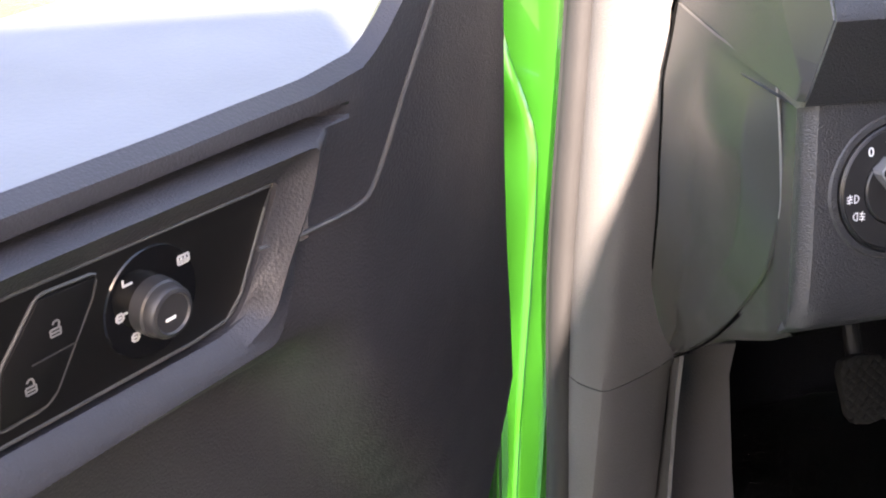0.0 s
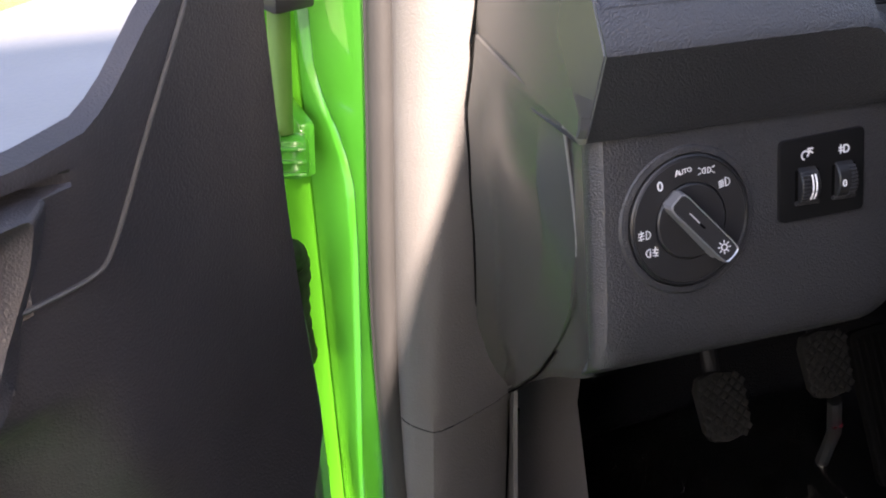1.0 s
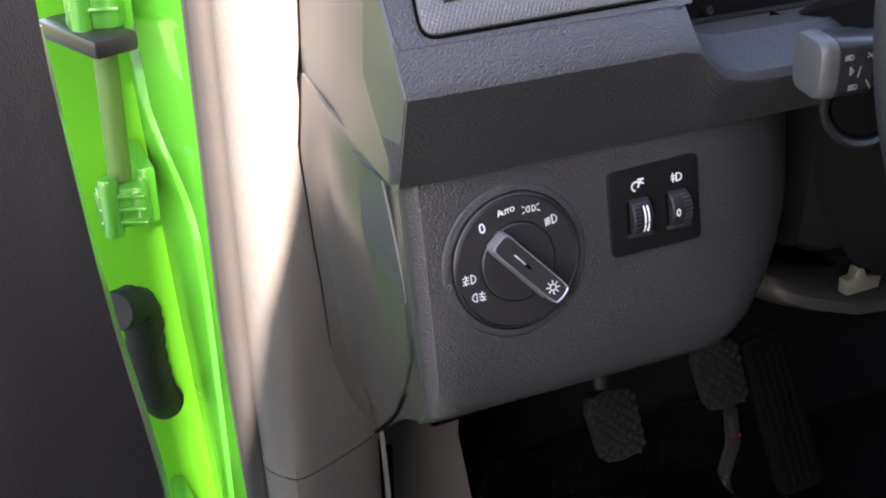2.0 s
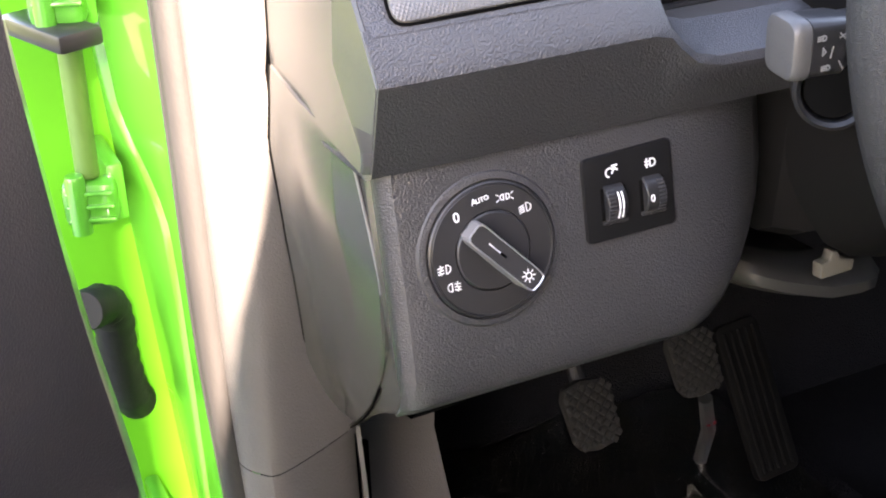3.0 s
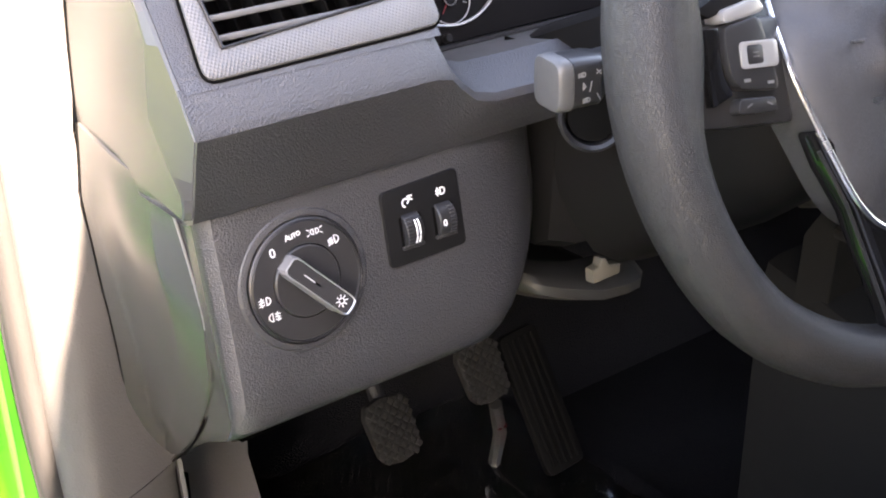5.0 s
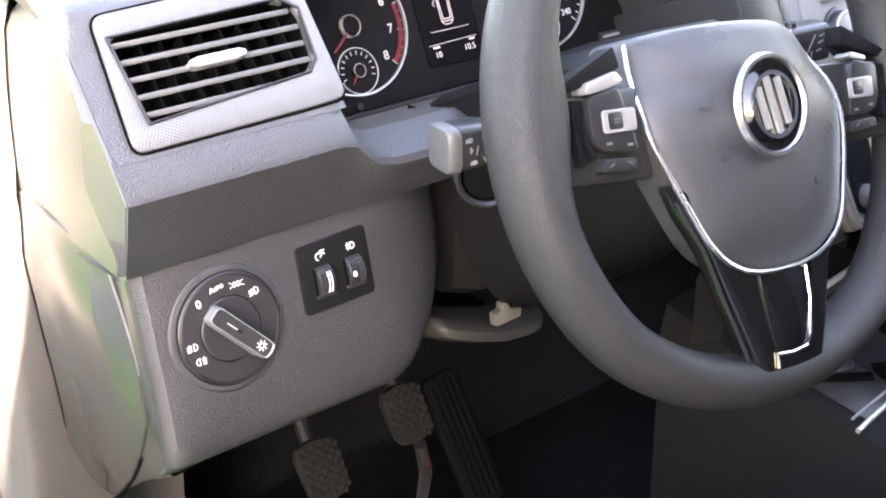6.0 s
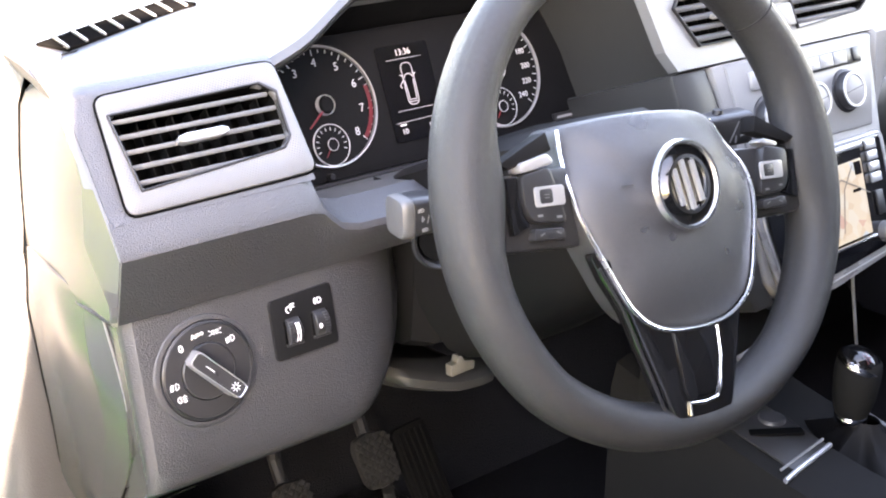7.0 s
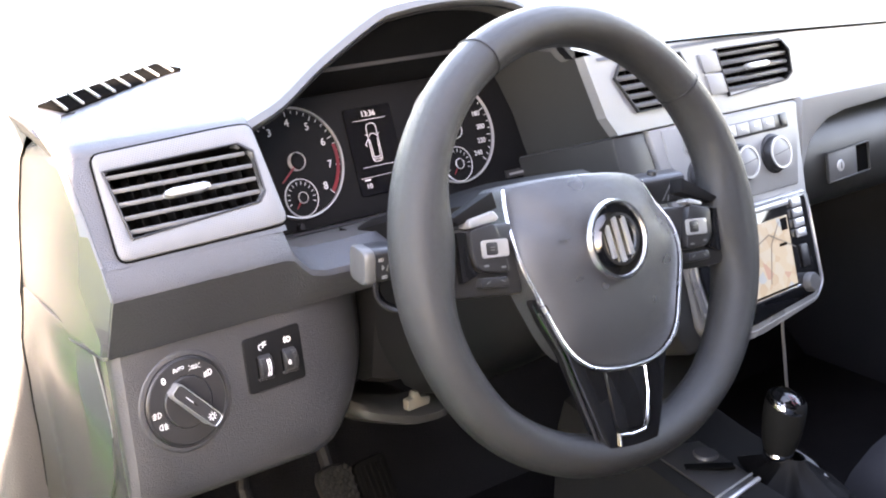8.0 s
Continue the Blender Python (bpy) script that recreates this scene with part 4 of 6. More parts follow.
def dimmer():
    p = thing("dimmer_panel", "black panel with two thumbwheels for dimming and beam height", "switch panel")
    m = KN @ T(0.0806, 0.0115, 0)
    out = soften([(-0.0269, -0.0222), (0.0262, -0.0215), (0.0258, 0.0241), (-0.0271, 0.022)], 0.003, 3)
    part("plate", prism(out, -0.004, 0.0022, m, 0.0008), PLATE, p)
    for cx, lines in ((-0.0105, True), (0.0125, False)):
        mm = m @ T(cx, -0.003, 0.0022)
        part("slot", prism(rounded(-0.0072, -0.0085, 0.0072, 0.0085, 0.0008, 2), 0.0, 0.0005, mm), DARKGAP, p)
        wheel_m = mm @ T(0, 0, -0.006) @ Matrix.Rotation(radians(90), 4, "Y")
        b = lathe([(0.0001, -0.0056), (0.0108, -0.0056), (0.0115, -0.005), (0.0115, 0.005), (0.0108, 0.0056), (0.0001, 0.0056)], wheel_m, 36)
        tw = part("thumbwheel", b, SATIN, p)
        if lines:
            for dx in (0.0005, 0.0026):
                part("index_line", tube([mm @ Vector((dx, 0.0117 * math.sin(radians(a)), -0.006 + 0.0117 * math.cos(radians(a)))) for a in range(-38, 39, 7)], 0.00045, 6), WHITE, tw)
        else:
            part("index_zero", lettering("0", 0.0055, mm @ T(-0.003, -0.001, 0.0057)), WHITE, tw)
        for k in range(9):
            a = radians(-40 + 10 * k)
            x = -0.0032 if lines else 0.0034
            mr = mm @ T(x, 0.0116 * math.sin(a), -0.006 + 0.0116 * math.cos(a)) @ Matrix.Rotation(-a, 4, "X")
            part("ridge", box((0.0042, 0.00095, 0.0012), mr, 0.0002), KNOB, tw)
        part("slot_ledge", box((0.0145, 0.0022, 0.0024), mm @ T(0, -0.0092, 0.0006), 0.0006), DIAL, p, "pale lower edge of the slot")
    a = [arc(-0.001, -0.0005, 0.0023, 30, 250, 9), [(0.0002, -0.001), (0.002, 0.0018)], [(0.0004, 0.0028), (0.0034, 0.0028)], [(0.001, 0.0018), (0.0034, 0.0005)]]
    part("dimmer_symbol", strokes(a, 0.0008, m @ T(-0.0105, 0.0135, 0.0024)), WHITE, p)
    b2 = [arc(0.0012, 0, 0.0019, -90, 90, 7) + [(0.0, 0.0019), (0.0, -0.0019), (0.0012, -0.0019)], [(-0.0009, 0.0008), (-0.003, 0.0008)], [(-0.0009, -0.0008), (-0.003, -0.0008)], [(-0.002, 0.0022), (-0.002, -0.0022)]]
    part("beam_symbol", strokes(b2, 0.0007, m @ T(0.0125, 0.0135, 0.0024)), WHITE, p)
    return p


# ---- steering ----
def steering_wheel():
    w = thing("steering_wheel", "dark leather flat-bottomed steering wheel, turned slightly clockwise", "steering wheel")
    R, r = 0.172, 0.0175
    path = []
    for k in range(96):
        a = 2 * math.pi * k / 96
        x, y = R * math.cos(a), R * math.sin(a)
        if y < -0.12:
            f = (-0.12 - y) / 0.051
            y = -0.12 - 0.044 * f
        path.append((x, y))
    b = bmesh.new()
    rows = []
    n = len(path)
    for i, (x, y) in enumerate(path):
        t = Vector(path[(i + 1) % n]) - Vector(path[i - 1])
        t.normalize()
        nrm = Vector((t.y, -t.x))
        # thicker grips at the sides, with thumb rests on the inside
        g = 1 + 0.06 * max(0, math.cos(math.atan2(y, x) * 2))
        row = []
        for k in range(20):
            a = 2 * math.pi * k / 20
            c = 0.97 * r * g * math.cos(a) * (1 + (0.8 * math.exp(-((y - 0.012) / 0.042) ** 2) if math.cos(a) < 0 else 0))
            row.append(b.verts.new(WF @ Vector((x + nrm.x * c, y + nrm.y * c, -0.002 + 1.17 * r * g * math.sin(a)))))
        rows.append(row)
    for i in range(n):
        p, q = rows[i], rows[(i + 1) % n]
        for k in range(20):
            j = (k + 1) % 20
            b.faces.new((p[k], p[j], q[j], q[k]))
    bmesh.ops.recalc_face_normals(b, faces=b.faces)
    rim = part("rim", b, LEATHER, w, "dark leather rim")
    for deg in (123, 45):
        c = Vector((R * math.cos(radians(deg)), R * math.sin(radians(deg)), 0))
        ring = [WF @ (c + Vector((math.cos(radians(deg)) * 0.0172 * math.cos(t), math.sin(radians(deg)) * 0.0172 * math.cos(t), -0.002 + 0.0206 * math.sin(t)))) for t in np.linspace(0, 2 * math.pi, 24, endpoint=False)]
        part("rim_seam", tube(ring, 0.0006, 5, True), RUBBER, rim, "stitched seam across the rim")
    # stitching along the inner side of the rim
    for k in range(46):
        a = radians(-50 + 1.9 * k)
        c = WF @ Vector(((R - 0.0162) * math.cos(a), (R - 0.0162) * math.sin(a), 0.0035))
        part("stitch", box((0.0012, 0.0034, 0.0012), T(*c) @ WF.to_3x3().to_4x4() @ RZ(math.degrees(a) + 20), 0.0003), SATIN, rim)
    # airbag cover: domed shield
    # half width, height and lift of its edge from the upper corner to the foot
    half = ((0.073, 0.0475, -0.014), (0.0785, 0.03, -0.0075), (0.0845, 0.0094, 0.0035), (0.083, -0.015, 0.011), (0.07, -0.05, 0.0165), (0.0575, -0.0755, 0.0195), (0.04, -0.09, 0.0195), (0.016, -0.0965, 0.0195))
    top = ((-0.058, 0.0515, -0.006), (-0.03, 0.0535, 0.005), (0.0, 0.054, 0.008), (0.03, 0.0535, 0.005), (0.058, 0.0515, -0.006))
    outline = curve([*top, *half, *[(-x, y, z) for x, y, z in half[::-1]]], 4, True)
    def sh(s, lift, drop=0.0):
        cy = -0.012
        return [WF @ Vector((x * s, cy + (y - cy) * s, z + (0.027 - z) * lift - drop)) for x, y, z in outline]
    bm = loft([sh(1.0, 0, 0.03), sh(1.0, 0, 0.004), sh(0.99, 0.02), sh(0.965, 0.13), sh(0.9, 0.32), sh(0.8, 0.53), sh(0.65, 0.76), sh(0.45, 0.92), sh(0.2, 0.99), sh(0.02, 1.0)], closed=True)
    cover = part("airbag_cover", bm, PAD, w, "smooth dark grey airbag cover")
    for sx in (-1, 1):
        part("embossed_mark", box((0.011, 0.0016, 0.0006), WF @ T(-0.052 if sx < 0 else 0.036, 0.004 if sx < 0 else -0.05, 0.0232 if sx < 0 else 0.0248), 0.0002), PAD, cover)
    # chrome line round the sides and bottom of the cover
    line = curve([(-x - 0.002, y - 0.001, z + 0.001) for x, y, z in half] + [(x + 0.002, y - 0.001, z + 0.001) for x, y, z in half[::-1]], 4)
    part("chrome_line", tube([WF @ Vector(p) for p in line], [0.0016] * len(line), 8, up=tuple(WF.to_3x3() @ Vector((0, 0, 1)))), TRIMLINE, w, "chrome line framing the cover")
    # round badge
    part("badge_recess", lathe([(0.0, 0.0275), (0.0275, 0.0275), (0.0285, 0.028)], WF, 48), GLOSS, w)
    ring = part("badge_ring", lathe([(0.0275, 0.0268), (0.0283, 0.0302), (0.0305, 0.0302), (0.0318, 0.0262)], WF, 56), TRIMLINE, w, "chrome ring")
    part("badge_disc", lathe([(0.0175, 0.0275), (0.018, 0.0305), (0.0205, 0.0305), (0.021, 0.0275)], WF, 48), CHROME, w, "plain chrome emblem")
    for bar in ([(-0.0125, 0.0095), (-0.0075, -0.0125)], [(-0.0045, 0.0155), (0.0025, -0.0155)], [(0.0055, 0.0145), (0.0115, -0.0105)]):
        part("badge_bar", strokes([bar], 0.0038, WF @ T(0, 0, 0.0292), 0.0024), SILVER_PLAIN, ring, "plain slanted chrome bar")
    # left and right spokes with buttons
    for sx in (-1, 1):
        m = WF
        def poly(*points):
            out = [(sx * x, y) for x, y in points]
            return out if sx < 0 else out[::-1]
        part("side_spoke", prism(poly((0.084, 0.022), (0.15, 0.02), (0.16, 0.012), (0.158, -0.02), (0.145, -0.03), (0.08, -0.032)), -0.014, 0.003, m, 0.003), SATIN, w)
        part("spoke_shoulder", prism(poly((0.1454, 0.0265), (0.1229, 0.0366), (0.103, 0.045), (0.1, 0.033), (0.1369, 0.0225)), -0.006, 0.0075, m, 0.0008), CLUSTER, w, "dull black spoke shoulder")
        part("spoke_trim", prism(soften(poly((0.131 if sx < 0 else 0.121, 0.0258 if sx < 0 else 0.0238), (0.1065, (0.0312 if sx < 0 else 0.0275)), (0.1015, 0.025), (0.1055, 0.0232), (0.127 if sx < 0 else 0.12, 0.0198 if sx < 0 else 0.0205), (0.131 if sx < 0 else 0.122, 0.0196 if sx < 0 else 0.0215)), 0.002, 3), -0.002, 0.0108 if sx < 0 else 0.0098, m, 0.0012), SILVER_PLAIN, w, "pale silver trim above the buttons")
        part("spoke_side", prism(poly((0.1415, 0.0175), (0.132, 0.018), (0.1325, 0.005), (0.131, -0.006), (0.126, -0.0145), (0.1406, -0.0195)), -0.004, 0.0085, m, 0.001), GLOSS, w, "gloss black edge beside the rim")
        keys = part("button_field", prism(soften(poly((0.1307, 0.0181), (0.1055, 0.0225), (0.0995, 0.002), (0.096, -0.0149), (0.1239, -0.0125), (0.1297, -0.0036)), 0.004, 3), 0.002, 0.0105, m, 0.0014), SATIN, w)
        fr = rounded(-0.0128, -0.0065, 0.0128, 0.0065, 0.002, 2)
        ho = rounded(-0.0085, -0.0046, 0.0022, 0.0046, 0.0015, 2)
        mb = m @ T(sx * 0.1095, 0.0035, 0.0104)
        part("button_frame", ring_plate(fr, ho, 0.0, 0.0012, mb, 0.0004), SILVER_PLAIN, keys, "silver button frame")
        part("button", prism(ho, 0.0, 0.0014, mb, 0.0004), SATIN, keys)
        part("button_print", strokes([[(-0.0018, 0.001), (0.0018, 0.001)], [(-0.0018, -0.001), (0.0018, -0.001)]], 0.0006, mb @ T(-0.003, 0, 0.0016)), VANE, keys)
        for x, y in ((0.119, -0.0085), (0.103, -0.0105)):
            part("button_print", strokes([[(-0.0016, 0), (0.0016, 0)]], 0.0016, m @ T(sx * x, y, 0.0107)), VANE, keys)
        rk = poly((0.1235, -0.0165), (0.0985, -0.0177), (0.098, -0.0255), (0.126, -0.0242))
        part("rocker_switch", prism(soften(rk, 0.002, 3), -0.006, 0.0095, m, 0.0012), SATIN, w)
        part("rocker_print", strokes([[(-0.0085, -0.0005), (-0.0055, 0.0008)], [(0.0055, 0.0008), (0.0085, -0.0005)]], 0.0009, m @ T(sx * 0.111, -0.0208, 0.0097)), VANE, w)
    # lower spoke, a glossy fork
    lift = WF @ T(0, 0, 0.0075)
    lower = [(-0.08, -0.036), (-0.0715, -0.056), (-0.056, -0.081), (-0.047, -0.105), (-0.035, -0.135), (-0.025, -0.161), (-0.018, -0.168), (0.022, -0.169), (0.03, -0.163), (0.04, -0.135), (0.048, -0.105), (0.056, -0.081), (0.0715, -0.056), (0.08, -0.036), (0.05, -0.05), (0.02, -0.07), (-0.02, -0.07), (-0.05, -0.05)]
    spoke = part("lower_spoke", prism(lower, -0.008, 0.0095, lift, 0.004, 3), GLOSS, w, "gloss black lower spoke")
    part("spoke_panel", prism([(-0.021, -0.099), (-0.0165, -0.139), (-0.012, -0.147), (0.012, -0.147), (0.0165, -0.139), (0.021, -0.099)], 0.0088, 0.0118, lift, 0.0012), GLOSS, spoke, "raised gloss black inlay")
    part("spoke_clasp", tube([lift @ Vector(p) for p in ((0.0225, -0.1, 0.0105), (0.0225, -0.12, 0.011), (0.018, -0.142, 0.0112), (0.0135, -0.1485, 0.0112), (0.0, -0.15, 0.0112), (-0.0135, -0.1485, 0.0112), (-0.0135, -0.157, 0.0105))], 0.0013, 8), CHROME, spoke, "bright clasp line")
    part("spoke_edge", tube([lift @ Vector(p) for p in ((-0.0765, -0.048, 0.0055), (-0.06, -0.078, 0.006), (-0.05, -0.105, 0.006), (-0.0385, -0.135, 0.0055), (-0.029, -0.16, 0.0045))], 0.0012, 6), SATIN, spoke)
    return w


def column():
    c = thing("steering_column", "dark grey steering column shroud", "steering column")
    m = plane_frame(WHEEL_C, 20.0)
    rows = []
    for z, sx, y0, y1 in ((-0.03, 0.056, -0.062, 0.05), (-0.05, 0.068, -0.075, 0.056), (-0.11, 0.078, -0.095, 0.058), (-0.2, 0.085, -0.115, 0.05)):
        o = [(-sx, y1 * 0.6), (-sx * 0.8, y1), (sx * 0.8, y1), (sx, y1 * 0.6), (sx, y0 * 0.35), (sx * 0.75, y0 * 0.85), (sx * 0.3, y0), (-sx * 0.3, y0), (-sx * 0.75, y0 * 0.85), (-sx, y0 * 0.35)]
        rows.append([m @ Vector((x, y, z)) for x, y in curve(o, 2, True)])
    b = loft(rows, closed=True)
    part("shroud", b, SHROUD, c)
    part("hub", lathe([(0.05, -0.04), (0.05, 0.0)], m, 32), SATIN, c)
    return c


def stalks():
    s = thing("turn_signal_stalk", "dark grey turn signal stalk with printed lamp symbols", "stalk")
    m = T(0.06, -0.07, 1.049) @ RZ(-10)
    def sect(x, h, dp, z=0.0, y=0.0):
        def q(v):
            return math.copysign(abs(v) ** 0.45, v) * 0.5
        return [(x, y + q(math.cos(a)) * dp, z + q(math.sin(a)) * h) for a in (2 * math.pi * (k + 0.5) / 24 for k in range(24))]
    b = loft([[m @ Vector(p) for p in r] for r in (sect(0.0004, 0.008, 0.008), sect(0.0, 0.022, 0.021), sect(0.0006, 0.0262, 0.0252), sect(0.002, 0.028, 0.0272), sect(0.005, 0.0286, 0.028), sect(0.0085, 0.0284, 0.0278), sect(0.0092, 0.0268, 0.0262), sect(0.0098, 0.0268, 0.0262))], closed=True, caps=True)
    part("tip", b, SOFT, s, "grey stalk end")
    b = loft([[m @ Vector(p) for p in r] for r in (sect(0.0095, 0.0275, 0.027), sect(0.026, 0.027, 0.026), sect(0.034, 0.022, 0.02, 0, 0.004), sect(0.07, 0.018, 0.018, -0.006, 0.03), sect(0.13, 0.018, 0.018, -0.008, 0.07))], closed=True, caps=True)
    arm = part("arm", b, SATIN, s)
    mf = m @ T(0.0185, -0.0133, 0) @ Matrix.Rotation(radians(90), 4, "X")
    def headlamp(x, y, n):
        return [arc(x, y, 0.0011, 90, -90, 5) + [(x - 0.0005, y - 0.0011), (x - 0.0005, y + 0.0011), (x, y + 0.0011)]] + [[(x - 0.0012, y + 0.0009 - 0.0009 * k), (x - 0.003, y + 0.0006 - 0.0009 * k)] for k in range(n)]
    sym = headlamp(-0.004, 0.0065, 3) + headlamp(-0.001, -0.0075, 3) + [[(0.004, 0.006), (0.0065, 0.0075)], [(0.004, 0.008), (0.0065, 0.0055)], [(-0.004, 0.002), (-0.004, -0.0015), (-0.0025, 0.0), (-0.004, 0.002)], [(0.001, 0.002), (0.0, -0.003)], [(0.0045, -0.005), (0.0065, -0.0085)]]
    part("symbol_print", strokes(sym, 0.0006, mf @ T(0, 0, 0.0004)), SLAT, arm, "pale lamp symbols")
    r = thing("wiper_stalk", "black wiper stalk with printed symbols", "stalk")
    mr = T(0.425, -0.072, 1.047) @ RZ(-10)
    b = loft([[mr @ Vector((-p[0], p[1], p[2])) for p in row] for row in (sect(0.0, 0.024, 0.02), sect(0.002, 0.028, 0.026), sect(0.045, 0.027, 0.026), sect(0.075, 0.02, 0.02), sect(0.15, 0.018, 0.018, -0.006, 0.03))], closed=True, caps=True)
    wa = part("arm", b, DIAL, r)
    mfr = mr @ T(-0.018, -0.0132, 0) @ Matrix.Rotation(radians(90), 4, "X")
    part("symbol_print", strokes([[(-0.008, -0.008), (0.0, 0.008)], [(-0.002, -0.009), (-0.002, -0.004)], [(0.005, 0.007), (0.009, 0.008)], [(0.004, 0.002), (0.008, 0.003)], [(0.003, -0.004), (0.007, -0.003)]], 0.0014, mfr), SLAT, wa, "pale wiper symbols")
    part("end_button", lathe([(0, 0.004), (0.004, 0.004), (0.005, 0)], mr @ T(-0.03, 0, 0.013), 16), SATIN, r)
    # round lock surround on the column's side
    k = thing("ignition_lock", "round black ignition lock with grey ring", "ignition lock")
    mk = plane_frame((0.131, -0.03, 1.003), 8, -38)
    part("ring", lathe([(0.021, -0.02), (0.0205, 0.004), (0.0185, 0.006), (0.0165, 0.004), (0.0155, -0.004)], mk, 40), SATIN, k)
    part("barrel", lathe([(0.0, 0.002), (0.0145, 0.001), (0.0155, -0.004)], mk, 32), DARKGAP, k)


# ---- centre stack ----
def climate():
    c = thing("climate_panel", "grey climate control panel with three rotary knobs", "climate control")
    def pz(x, z):
        return ((x - 0.6), (z - 1.025) * 1.063)
    part("plate", prism([pz(0.49, 1.073), pz(0.498, 0.992), pz(0.688, 0.99), pz(0.712, 1.072)][::-1], -0.003, 0.0015, CF, 0.0015), STACK, c)
    for x, z in ((0.534, 1.0205), (0.599, 1.0245), (0.655, 1.026)):
        m = CF @ T(*pz(x, z), 0.0015)
        knob = part("knob", lathe([(0.0215, 0.0), (0.0208, 0.0015), (0.0188, 0.0025), (0.0178, 0.0095), (0.017, 0.0105)], m, 48), SATIN, c)
        part("knob_ring", lathe([(0.0174, 0.0098), (0.0172, 0.0114), (0.0152, 0.0114), (0.0149, 0.0102)], m, 48), SILVER_PLAIN, knob, "bright knob ring")
        part("knob_cap", lathe([(0.0, 0.0109), (0.0145, 0.0106), (0.0152, 0.0102)], m, 40), STACK, knob)
        part("knob_line", strokes([[(-0.0142, 0), (0.0142, 0)]], 0.0006, m @ T(0, 0, 0.011) @ RZ(8)), SATIN, knob)
    bar = part("button_bar", prism([pz(0.575, 1.063), pz(0.575, 1.049), pz(0.687, 1.049), pz(0.687, 1.064)][::-1], 0.0, 0.0035, CF, 0.0008), SATIN, c)
    for k in range(4):
        part("bar_button", prism(rounded(-0.0103, -0.0062, 0.0103, 0.0062, 0.0008, 2), 0.0, 0.0012, CF @ T(-0.012 + 0.0215 * k, 0.034, 0.0034), 0.0003), STACK, bar)
        part("bar_print", strokes([[(-0.0012, 0), (0.0012, 0)]], 0.0022, CF @ T(-0.012 + 0.0215 * k, 0.0345, 0.0047)), WHITE, bar)
    part("bar_key", prism(rounded(-0.006, -0.0065, 0.006, 0.0065, 0.001, 2), 0.0, 0.0012, CF @ T(0.0795, 0.034, 0.0034), 0.0003), SATIN, bar)
    part("side_key", prism(rounded(-0.017, -0.0085, 0.017, 0.0085, 0.0015, 2), 0.0, 0.004, CF @ T(-0.066, 0.032, 0.001), 0.0008), SILVER_PLAIN, c, "pale push key")
    hz = thing("hazard_switch", "two grey push buttons between the middle vents", "switch")
    part("upper_button", prism([pz(0.5665, 1.136), pz(0.57, 1.117), pz(0.599, 1.117), pz(0.5955, 1.137)][::-1], 0.0, 0.0025, CF, 0.0008), STACK, hz)
    part("lower_button", prism([pz(0.571, 1.115), pz(0.575, 1.095), pz(0.603, 1.095), pz(0.5995, 1.115)][::-1], 0.0, 0.0025, CF, 0.0008), STACK, hz)


